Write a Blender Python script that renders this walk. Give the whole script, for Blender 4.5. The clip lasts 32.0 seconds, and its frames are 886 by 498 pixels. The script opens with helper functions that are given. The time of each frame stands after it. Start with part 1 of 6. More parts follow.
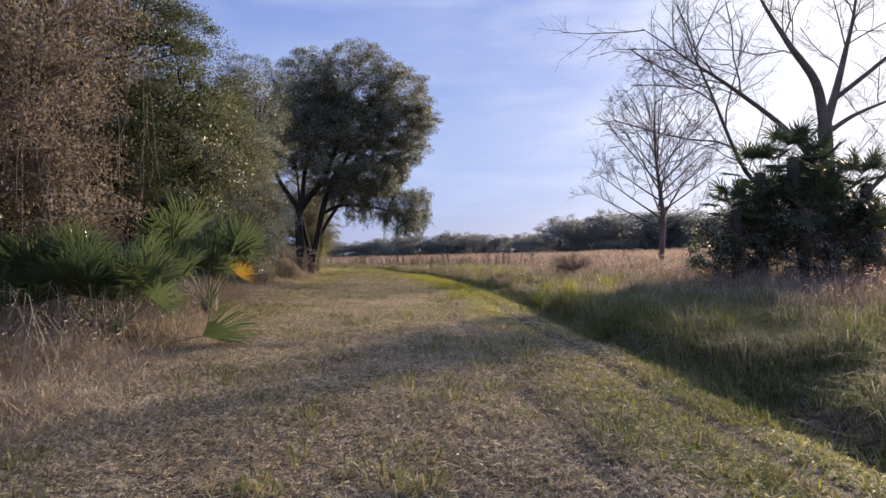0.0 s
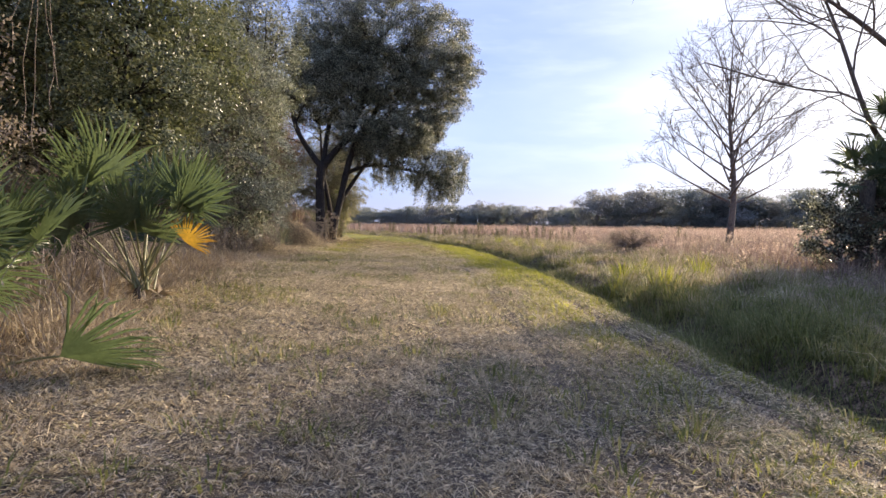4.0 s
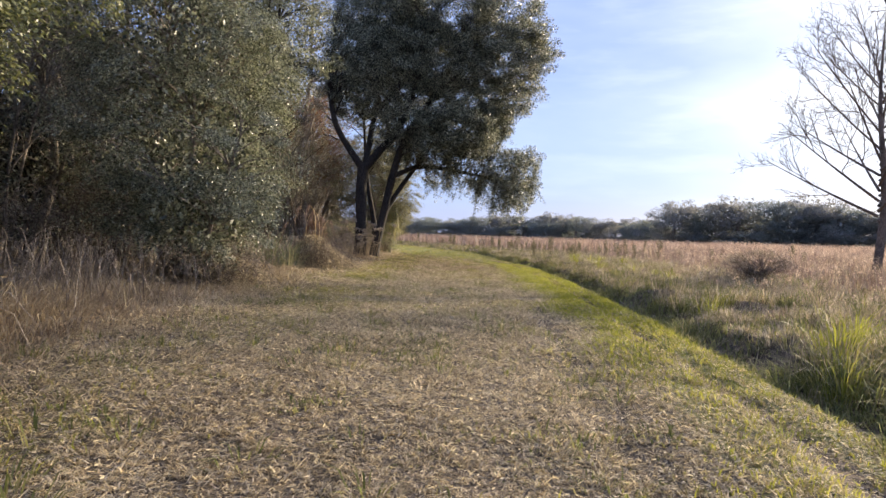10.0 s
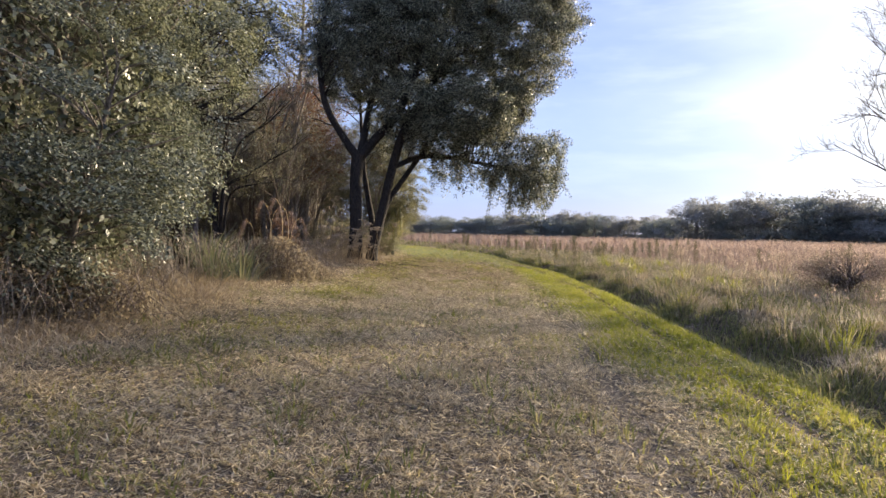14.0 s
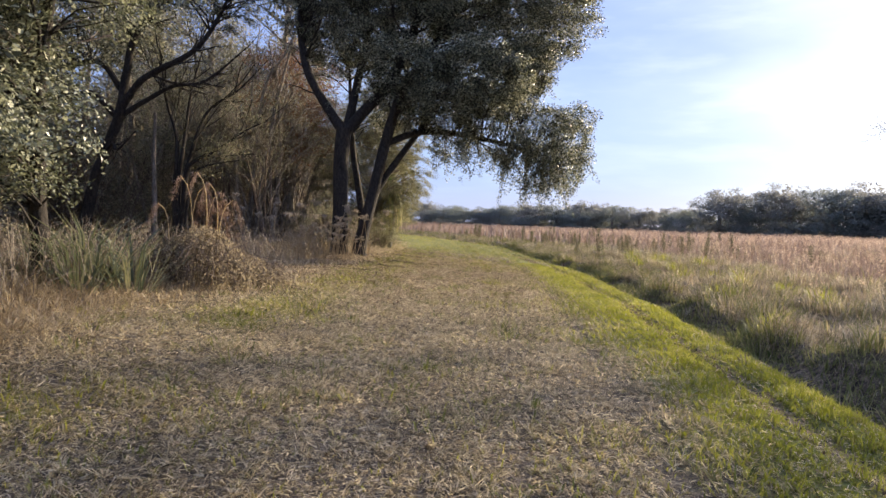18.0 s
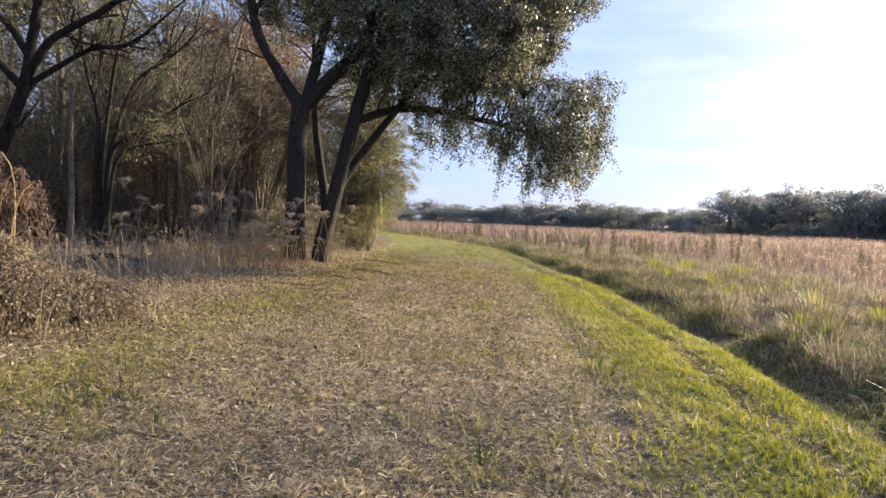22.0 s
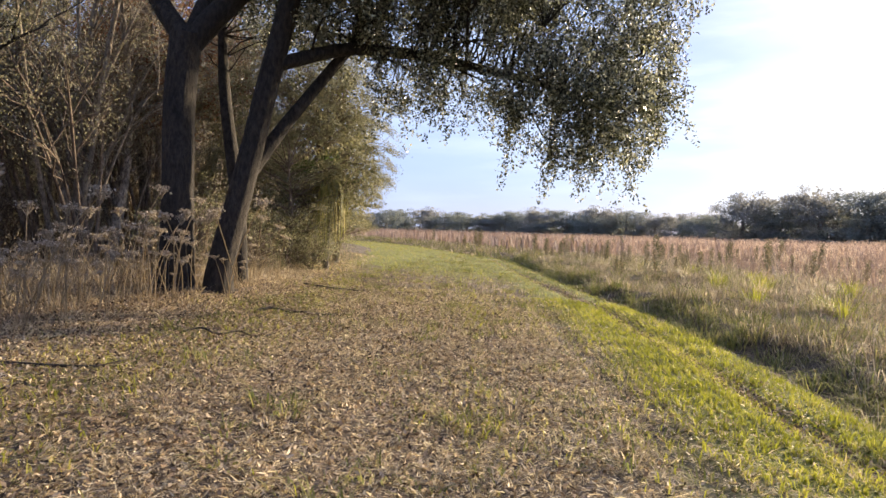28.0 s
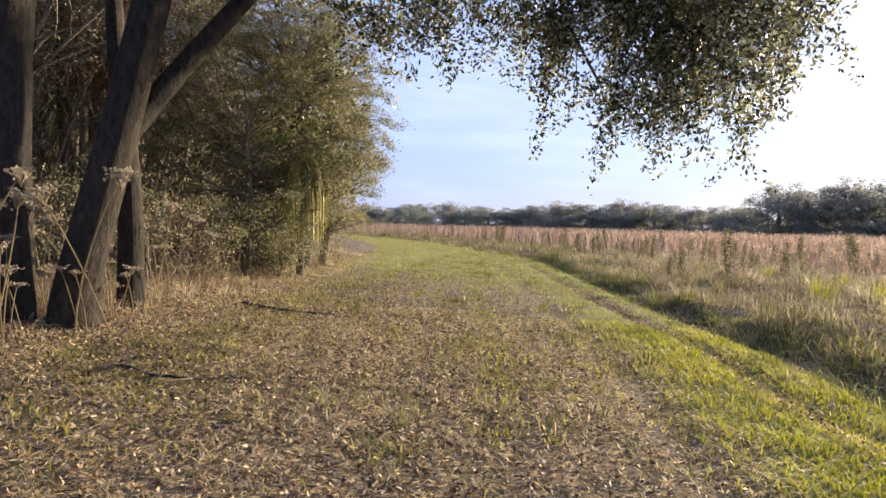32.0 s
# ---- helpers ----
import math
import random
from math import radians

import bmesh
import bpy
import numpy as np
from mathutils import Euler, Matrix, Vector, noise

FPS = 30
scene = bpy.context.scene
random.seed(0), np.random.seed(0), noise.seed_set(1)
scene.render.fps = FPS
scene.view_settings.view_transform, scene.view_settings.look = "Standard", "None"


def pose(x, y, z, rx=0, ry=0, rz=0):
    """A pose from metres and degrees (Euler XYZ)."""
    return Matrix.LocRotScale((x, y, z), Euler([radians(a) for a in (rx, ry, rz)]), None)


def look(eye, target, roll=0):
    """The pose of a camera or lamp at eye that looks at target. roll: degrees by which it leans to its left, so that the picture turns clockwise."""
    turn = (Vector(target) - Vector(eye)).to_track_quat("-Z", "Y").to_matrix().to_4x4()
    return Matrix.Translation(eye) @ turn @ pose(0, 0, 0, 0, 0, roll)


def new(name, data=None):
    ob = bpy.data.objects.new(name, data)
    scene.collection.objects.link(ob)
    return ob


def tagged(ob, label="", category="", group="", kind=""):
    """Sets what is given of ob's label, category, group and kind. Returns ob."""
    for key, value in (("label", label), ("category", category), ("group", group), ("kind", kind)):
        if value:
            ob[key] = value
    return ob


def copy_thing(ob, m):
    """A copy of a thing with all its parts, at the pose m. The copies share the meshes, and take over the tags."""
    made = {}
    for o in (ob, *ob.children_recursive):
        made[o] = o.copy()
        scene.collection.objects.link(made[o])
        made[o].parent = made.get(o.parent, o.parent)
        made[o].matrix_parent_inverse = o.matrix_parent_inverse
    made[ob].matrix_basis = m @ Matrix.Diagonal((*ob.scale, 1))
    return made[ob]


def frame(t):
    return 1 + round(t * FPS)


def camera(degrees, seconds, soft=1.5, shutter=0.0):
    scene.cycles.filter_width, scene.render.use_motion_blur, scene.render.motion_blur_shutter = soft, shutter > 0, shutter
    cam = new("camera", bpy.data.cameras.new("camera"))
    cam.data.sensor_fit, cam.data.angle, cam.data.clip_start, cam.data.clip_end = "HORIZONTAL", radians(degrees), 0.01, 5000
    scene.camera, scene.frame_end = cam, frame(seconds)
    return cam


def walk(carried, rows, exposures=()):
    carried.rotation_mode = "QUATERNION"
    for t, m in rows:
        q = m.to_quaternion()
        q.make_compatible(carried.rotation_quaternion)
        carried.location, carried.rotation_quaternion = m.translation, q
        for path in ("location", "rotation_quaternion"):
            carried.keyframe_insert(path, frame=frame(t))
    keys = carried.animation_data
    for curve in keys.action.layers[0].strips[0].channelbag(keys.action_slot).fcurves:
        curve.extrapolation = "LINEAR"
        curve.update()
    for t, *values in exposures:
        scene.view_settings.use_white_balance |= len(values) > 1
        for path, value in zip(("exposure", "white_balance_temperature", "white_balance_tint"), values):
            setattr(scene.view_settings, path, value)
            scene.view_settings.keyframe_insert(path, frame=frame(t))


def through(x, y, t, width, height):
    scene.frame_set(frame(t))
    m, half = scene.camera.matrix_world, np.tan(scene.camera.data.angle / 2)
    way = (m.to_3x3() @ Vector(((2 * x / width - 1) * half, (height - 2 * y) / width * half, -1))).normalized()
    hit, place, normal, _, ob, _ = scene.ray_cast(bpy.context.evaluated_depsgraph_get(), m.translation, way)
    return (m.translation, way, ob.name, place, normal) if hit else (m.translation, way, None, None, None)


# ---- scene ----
cam = camera(67.8, 32.0, 1.5)
METRES, EYE, TILT, LEAN, TURN = 37.5, 1.5, -0.4, 3.6, -5.0
ROWS = [
    (0.0, 0.0, 0.0, 0.0, -0.03, 0.69, -2.3),
    (0.5, 0.0004, 0.0181, -0.001, -4.8, 0.13, -2.98),
    (1.0, 0.0006, 0.0357, -0.0012, -5.48, -0.5, -3.43),
    (1.5, -0.0026, 0.0515, -0.0009, -4.73, -0.68, -3.85),
    (2.0, -0.003, 0.0674, -0.0011, -1.33, -1.3, -4.07),
    (2.5, -0.005, 0.0832, -0.0012, 0.32, -1.22, -4.15),
    (4.5, -0.0099, 0.146, -0.0012, 3.94, -2.29, -4.3),
    (5.0, -0.0103, 0.1612, -0.001, 5.64, -2.19, -4.18),
    (5.5, -0.0115, 0.1766, -0.0009, 7.08, -2.05, -4.57),
    (6.0, -0.0098, 0.193, -0.0003, 7.31, -2.27, -4.71),
    (6.5, -0.0106, 0.2085, 0.0, 7.33, -2.24, -4.85),
    (7.0, -0.0107, 0.2236, 0.0003, 7.28, -2.11, -4.96),
    (7.5, -0.0118, 0.2394, 0.0006, 7.31, -2.09, -5.13),
    (8.0, -0.0121, 0.2546, 0.0011, 7.35, -2.2, -5.21),
    (8.5, -0.0136, 0.2702, 0.001, 8.1, -2.09, -5.43),
    (9.0, -0.015, 0.2851, 0.0023, 8.2, -2.21, -5.39),
    (9.5, -0.0158, 0.3006, 0.0037, 8.37, -1.87, -5.33),
    (10.0, -0.0181, 0.3152, 0.0041, 8.37, -1.64, -5.23),
    (10.5, -0.0193, 0.3306, 0.0042, 8.94, -1.43, -5.3),
    (11.0, -0.0212, 0.3462, 0.0041, 9.09, -1.43, -5.31),
    (11.5, -0.0208, 0.3624, 0.0042, 9.17, -1.55, -5.15),
    (12.0, -0.0231, 0.3774, 0.0043, 9.27, -1.61, -5.08),
    (12.5, -0.024, 0.3938, 0.0044, 9.37, -1.62, -4.99),
    (13.0, -0.0266, 0.4092, 0.0045, 9.56, -1.69, -4.95),
    (13.5, -0.0274, 0.4254, 0.0042, 9.63, -1.73, -4.93),
    (14.0, -0.0293, 0.4406, 0.0046, 9.71, -1.81, -4.87),
    (14.5, -0.0297, 0.4556, 0.0036, 9.67, -1.85, -4.99),
    (16.5, -0.0339, 0.5166, 0.0043, 10.06, -2.26, -5.4),
    (17.0, -0.0354, 0.5325, 0.0046, 10.56, -2.49, -5.49),
    (17.5, -0.0367, 0.5476, 0.005, 10.66, -2.66, -5.49),
    (18.0, -0.0381, 0.5626, 0.0054, 10.98, -2.82, -5.52),
    (18.5, -0.0388, 0.5773, 0.006, 10.93, -3.19, -5.48),
    (19.0, -0.0393, 0.593, 0.0057, 11.14, -3.65, -5.5),
    (19.5, -0.0402, 0.6073, 0.0064, 11.02, -3.58, -5.55),
    (20.0, -0.0408, 0.6235, 0.0063, 10.94, -3.24, -5.66),
    (20.5, -0.0423, 0.6389, 0.0063, 10.99, -3.06, -5.59),
    (21.0, -0.0435, 0.6554, 0.0057, 11.54, -3.04, -5.88),
    (21.5, -0.0443, 0.6715, 0.006, 11.43, -3.19, -5.82),
    (22.0, -0.0453, 0.6872, 0.006, 11.34, -2.96, -5.99),
    (22.5, -0.0474, 0.7035, 0.0062, 11.17, -2.94, -5.92),
    (23.0, -0.0488, 0.7195, 0.0061, 11.11, -2.71, -5.88),
    (23.5, -0.0516, 0.735, 0.0063, 11.29, -2.76, -5.8),
    (24.0, -0.0531, 0.7508, 0.0057, 11.7, -2.58, -5.73),
    (24.5, -0.0555, 0.7665, 0.0057, 11.86, -2.63, -5.69),
    (25.0, -0.0566, 0.7828, 0.0053, 11.66, -2.58, -5.58),
    (25.5, -0.0593, 0.7987, 0.0052, 11.51, -2.44, -5.39),
    (27.5, -0.0686, 0.859, 0.0031, 11.48, -2.16, -5.23),
    (28.0, -0.0698, 0.874, 0.0023, 11.48, -2.19, -5.22),
    (28.5, -0.0726, 0.8889, 0.0023, 11.7, -2.3, -5.19),
    (29.0, -0.0731, 0.9042, 0.0021, 12.05, -2.55, -5.08),
    (29.5, -0.0748, 0.9196, 0.0019, 11.97, -2.98, -5.12),
    (30.0, -0.0775, 0.9342, 0.0015, 12.04, -2.92, -5.11),
    (30.5, -0.0806, 0.9495, 0.0018, 12.02, -2.84, -5.17),
    (31.0, -0.0826, 0.9638, 0.0016, 12.28, -2.77, -5.07),
    (31.5, -0.0856, 0.9791, 0.0011, 12.74, -2.7, -5.18),
    (32.0, -0.0872, 0.994, 0.0009, 13.4, -2.78, -4.98),
]
walk(cam, [(t, pose(0, 0, EYE, TILT, LEAN, TURN) @ pose(METRES * x, METRES * y, METRES * z, 90 + pitch, roll, yaw)) for t, x, y, z, yaw, pitch, roll in ROWS],
     [(0.0, 0.55, 6450, 15), (1.2, 0.5, 6300, 14), (2.0, 0.64, 6350, 14), (4.5, 1.07, 6550, 13), (8.0, 0.98, 6550, 11), (18.0, 1.02, 6600, 10), (24.0, 1.27, 6850, 10), (32.0, 1.15, 7050, 10)])

# ---- light: low winter sun ahead and to the right, thin bright cloud round it ----
SUN_AZ, SUN_EL = 46.0, 15.0      # degrees: azimuth from +y towards +x, height
SUN = Vector((math.sin(radians(SUN_AZ)) * math.cos(radians(SUN_EL)), math.cos(radians(SUN_AZ)) * math.cos(radians(SUN_EL)), math.sin(radians(SUN_EL))))
sun = new("sun", bpy.data.lights.new("sun", "SUN"))
sun.data.energy, sun.data.angle, sun.data.color = 5.0, radians(2.2), (1.0, 0.83, 0.60)
sun.matrix_world = look(SUN * 50, (0, 0, 0))


class Nodes:
    """A short way to write node trees."""

    def __init__(self, tree):
        self.tree = tree
        tree.nodes.clear()

    def add(self, kind):
        return self.tree.nodes.new(kind)

    def put(self, socket, value):
        if isinstance(value, bpy.types.NodeSocket):
            self.tree.links.new(value, socket)
        else:
            socket.default_value = value

    def math(self, operation, a, b=0.0, clamp=False):
        node = self.add("ShaderNodeMath")
        node.operation, node.use_clamp = operation, clamp
        self.put(node.inputs[0], a)
        self.put(node.inputs[1], b)
        return node.outputs[0]

    def noise(self, vector, scale, detail=4.0, rough=0.55):
        node = self.add("ShaderNodeTexNoise")
        self.put(node.inputs["Vector"], vector)
        node.inputs["Scale"].default_value, node.inputs["Detail"].default_value, node.inputs["Roughness"].default_value = scale, detail, rough
        return node.outputs["Fac"]

    def ramp(self, value, stops):
        node = self.add("ShaderNodeValToRGB")
        while len(node.color_ramp.elements) < len(stops):
            node.color_ramp.elements.new(0.5)
        for element, (at, colour) in zip(node.color_ramp.elements, stops):
            element.position = at
            element.color = (*colour, 1.0) if not isinstance(colour, float) else (colour, colour, colour, 1.0)
        self.put(node.inputs[0], value)
        return node.outputs[0]

    def mix(self, factor, a, b, blend="MIX"):
        node = self.add("ShaderNodeMix")
        node.data_type, node.blend_type = "RGBA", blend
        self.put(node.inputs[0], factor)
        for socket, value in ((node.inputs[6], a), (node.inputs[7], b)):
            self.put(socket, (*value, 1.0) if isinstance(value, tuple) and len(value) == 3 else value)
        return node.outputs[2]

    def mapped(self, vector, scale):
        node = self.add("ShaderNodeMapping")
        self.put(node.inputs["Vector"], vector)
        node.inputs["Scale"].default_value = scale
        return node.outputs[0]


SKY_STRENGTH = 0.084
world = bpy.data.worlds.new("world")
scene.world = world
world.use_nodes = True
n = Nodes(world.node_tree)
sky = n.add("ShaderNodeTexSky")
sky.sky_type = "NISHITA"
sky.sun_disc, sky.sun_elevation, sky.sun_rotation = False, radians(SUN_EL), radians(SUN_AZ)
sky.air_density, sky.dust_density, sky.ozone_density = 1.0, 0.6, 2.5
way = n.add("ShaderNodeTexCoord").outputs["Generated"]
toward = n.add("ShaderNodeVectorMath")
toward.operation = "DOT_PRODUCT"
n.put(toward.inputs[0], way)
toward.inputs[1].default_value = SUN
near_sun = n.math("MAXIMUM", toward.outputs["Value"], 0.0)
veil = n.noise(n.mapped(way, (1.0, 1.0, 3.2)), 1.7, 6.0, 0.5)
wisps = n.noise(n.mapped(way, (2.0, 2.0, 11.0)), 2.1, 5.0, 0.55)
bright = n.math("MULTIPLY", n.math("POWER", near_sun, 11.0), 1.0)
mask = n.math("ADD", n.math("MULTIPLY", n.ramp(veil, [(0.44, 0.0), (0.66, 1.0)]), 0.35), n.math("MULTIPLY", n.ramp(wisps, [(0.48, 0.0), (0.72, 1.0)]), 0.3))
mask = n.math("ADD", mask, n.math("MULTIPLY", bright, n.math("ADD", n.math("MULTIPLY", veil, 1.0), 0.2)), clamp=True)
cloud = n.mix(n.math("POWER", near_sun, 6.0), (4.4, 5.4, 7.4), (10.0, 10.1, 10.4))
blue = n.mix(0.65, sky.outputs[0], (2.3, 3.2, 7.1))
back = n.add("ShaderNodeBackground")
n.put(back.inputs[0], n.mix(mask, blue, cloud))
back.inputs[1].default_value = SKY_STRENGTH
n.tree.links.new(back.outputs[0], n.add("ShaderNodeOutputWorld").inputs[0])

# ---- helpers for meshes ----
RNG = np.random.default_rng(11)


def mesh_of(name, verts, faces, smooth=False):
    me = bpy.data.meshes.new(name)
    verts = np.asarray(verts, np.float32)
    me.vertices.add(len(verts))
    me.vertices.foreach_set("co", verts.ravel())
    faces = [np.asarray(f) for f in faces if len(f)]
    loops = np.concatenate([f.ravel() for f in faces]).astype(np.int32)
    sizes = np.concatenate([np.full(len(f), f.shape[1]) for f in faces])
    starts = np.concatenate([[0], np.cumsum(sizes)[:-1]]).astype(np.int32)
    me.loops.add(len(loops))
    me.loops.foreach_set("vertex_index", loops)
    me.polygons.add(len(sizes))
    me.polygons.foreach_set("loop_start", starts)
    if smooth:
        me.polygons.foreach_set("use_smooth", np.ones(len(sizes), bool))
    me.update(calc_edges=True)
    return me


def part(name, me, material, parent=None, label=""):
    if material and not me.materials:
        me.materials.append(material)
    ob = new(name, me)
    ob.parent = parent
    return tagged(ob, label)


def thing(name, base, label, category, group="", kind=""):
    ob = new(name)
    ob.location = base
    ob.empty_display_size = 0.2
    return tagged(ob, label, category, group, kind)


def unit(v):
    return v / np.maximum(np.linalg.norm(v, axis=-1, keepdims=True), 1e-9)


def randdir(count, rng=RNG):
    return unit(rng.normal(size=(count, 3)))


def join(pieces):
    """One (verts, faces by size) out of several."""
    verts, faces, off = [], {}, 0
    for v, fs in pieces:
        verts.append(v)
        for f in fs:
            if len(f):
                faces.setdefault(f.shape[1], []).append(f + off)
        off += len(v)
    return np.concatenate(verts), [np.concatenate(f) for f in faces.values()]


def tubes(P, R, sides):
    """Tapered round tubes along the polylines P (count, points, 3) of radii R (count, points)."""
    P, R = np.asarray(P, float), np.asarray(R, float)
    count, points = R.shape
    T = unit(np.gradient(P, axis=1))
    ref = np.where(np.abs(T[:, :1, 2:3]) > 0.8, np.array([[[1.0, 0.1, 0.0]]]), np.array([[[0.0, 0.1, 1.0]]]))
    U = unit(np.cross(T, ref))
    W = np.cross(T, U)
    a = np.arange(sides) * 2 * np.pi / sides
    ring = P[:, :, None] + R[:, :, None, None] * (np.cos(a)[:, None] * U[:, :, None] + np.sin(a)[:, None] * W[:, :, None])
    idx = np.arange(count * points * sides).reshape(count, points, sides)
    nxt = np.roll(idx, -1, axis=2)
    quads = np.stack([idx[:, :-1], nxt[:, :-1], nxt[:, 1:], idx[:, 1:]], -1).reshape(-1, 4)
    return ring.reshape(-1, 3), [quads]


def smooth_line(points, steps):
    """A Catmull-Rom curve through a few points."""
    p = np.asarray(points, float)
    p = np.concatenate([[2 * p[0] - p[1]], p, [2 * p[-1] - p[-2]]])
    out = []
    for i in range(1, len(p) - 2):
        for s in np.linspace(0, 1, steps, endpoint=False):
            a, b, c, d = p[i - 1:i + 3]
            out.append(0.5 * ((2 * b) + (c - a) * s + (2 * a - 5 * b + 4 * c - d) * s * s + (3 * b - a - 3 * c + d) * s ** 3))
    return np.array(out + [p[-2]])


def leaf_quads(C, length, width, rng=RNG, droop=0.15, face=None):
    """One folded diamond per leaf, turned any way or more or less to the side that face names."""
    k = len(C)
    d = randdir(k, rng)
    if face is not None:
        d = d - face * np.sum(d * face, axis=1, keepdims=True) * 0.75
    d[:, 2] -= droop
    d = unit(d)
    s = unit(np.cross(d, randdir(k, rng) if face is None else face + randdir(k, rng) * 0.55))
    up = np.cross(s, d)
    L = length * rng.uniform(0.6, 1.3, (k, 1))
    w = width * rng.uniform(0.7, 1.2, (k, 1))
    mid = C + d * L * 0.5 + up * L * 0.10
    V = np.stack([C, mid + s * w * 0.5, C + d * L, mid - s * w * 0.5], 1).reshape(-1, 3)
    return V, [np.arange(k * 4).reshape(k, 4)]


def blades(base, height, lean, width, rng=RNG, bent=False):
    """Grass blades: one triangle each, or two bent pieces."""
    k = len(base)
    a = rng.uniform(0, 2 * np.pi, k)
    side = np.stack([np.cos(a), np.sin(a), np.zeros(k)], 1) * np.reshape(width, (-1, 1)) * 0.5
    h = np.reshape(height, (-1, 1))
    b = rng.uniform(0, 2 * np.pi, k)
    out = np.stack([np.cos(b), np.sin(b), np.zeros(k)], 1) * np.reshape(lean, (-1, 1))
    up = np.array([[0, 0, 1.0]])
    tip = base + up * h + out * h
    if not bent:
        return np.stack([base - side, base + side, tip], 1).reshape(-1, 3), [np.arange(k * 3).reshape(k, 3)]
    mid = base + up * h * 0.6 + out * h * 0.25
    tip = base + up * h * 0.95 + out * h
    V = np.stack([base - side, base + side, mid + side * 0.8, mid - side * 0.8, tip], 1).reshape(-1, 3)
    i = np.arange(k)[:, None] * 5
    return V, [i + np.array([[0, 1, 2, 3]]), i + np.array([[3, 2, 4]])]


def grow(seeds, targets, rng=RNG, climb=0.6, thick=0.35, thin=0.008, share=0.012, sag=0.0):
    """Joins each target to the skeleton by a curved branch. Returns arrays of branches (points and radii)."""
    nodes = [np.asarray(p, float) for p, r in seeds]
    radii = [np.asarray(r, float) for p, r in seeds]
    N, Q = np.concatenate(nodes), np.concatenate(radii)
    pos = np.empty((len(N) + len(targets) * 4, 3))
    rad = np.empty(len(pos))
    used = len(N)
    pos[:used], rad[:used] = N, Q
    d0 = np.array([np.min(np.linalg.norm(N - t, axis=1)) for t in targets])
    P, R = [], []
    s = np.linspace(0, 1, 5)[:, None]
    for i in np.argsort(d0):
        t = targets[i]
        d = np.linalg.norm(pos[:used] - t, axis=1)
        cost = d + climb * np.maximum(0.0, pos[:used, 2] - t[2] + 0.35 * d) + 0.02 / np.maximum(rad[:used], 0.004)
        j = int(np.argmin(cost))
        a, length = pos[j], d[j]
        bend = rng.normal(size=3) * length * 0.10
        bend[2] += length * (0.10 - sag)
        pts = a + (t - a) * s + np.sin(np.pi * s) * bend + rng.normal(size=(5, 3)) * length * 0.025 * np.sin(np.pi * s)
        r0 = min(rad[j] * 0.75, thick, thin + share * length)
        r = np.linspace(max(r0, thin), thin * 0.6, 5)
        P.append(pts)
        R.append(r)
        pos[used:used + 4], rad[used:used + 4] = pts[1:], r[1:]
        used += 4
    return np.array(P), np.array(R)


def in_lobes(lobes, count, rng=RNG, shell=0.45):
    """Points spread over ellipsoid lobes (x, y, z, rx, ry, rz), more of them near the outside."""
    L = np.array(lobes, float)
    vol = np.prod(L[:, 3:], axis=1) ** 0.75
    pick = rng.choice(len(L), count, p=vol / vol.sum())
    r = (shell ** 3 + (1 - shell ** 3) * rng.random((count, 1))) ** (1 / 3)
    return L[pick, :3] + randdir(count, rng) * r * L[pick, 3:]


# ---- the lie of the land ----
def centre_x(y):
    return np.interp(y, [-50, 36, 46, 54, 69, 90, 115, 400], [0, 0, -0.7, -1.9, -4.0, -12.5, -28, -160])


def edge_u(y):
    return np.interp(y, [-20, 0, 14, 20, 30, 60, 400], [3.5, 3.6, 3.66, 3.6, 3.55, 3.5, 3.5])


def left_u(y):
    return np.interp(y, [-20, 0, 9, 13, 16, 26, 30, 42, 44, 50, 57, 100, 400], [-4, -3.6, -2.9, -3.2, -3.9, -4.1, -4.8, -4.9, -4.0, -3.9, -3.8, -4, -4])


def wob(x, y, f, seed):
    """Smooth cheap unevenness, about -1 to 1."""
    r = np.random.default_rng(seed)
    out = 0
    for i in range(5):
        a, p, q = r.uniform(0, 6.28, 3)
        k = f * r.uniform(0.6, 1.7)
        out = out + np.sin(k * (x * np.cos(a) + y * np.sin(a)) + p + 0.7 * np.sin(k * 0.6 * (x * np.sin(q) - y * np.cos(q))))
    return out / 3.0


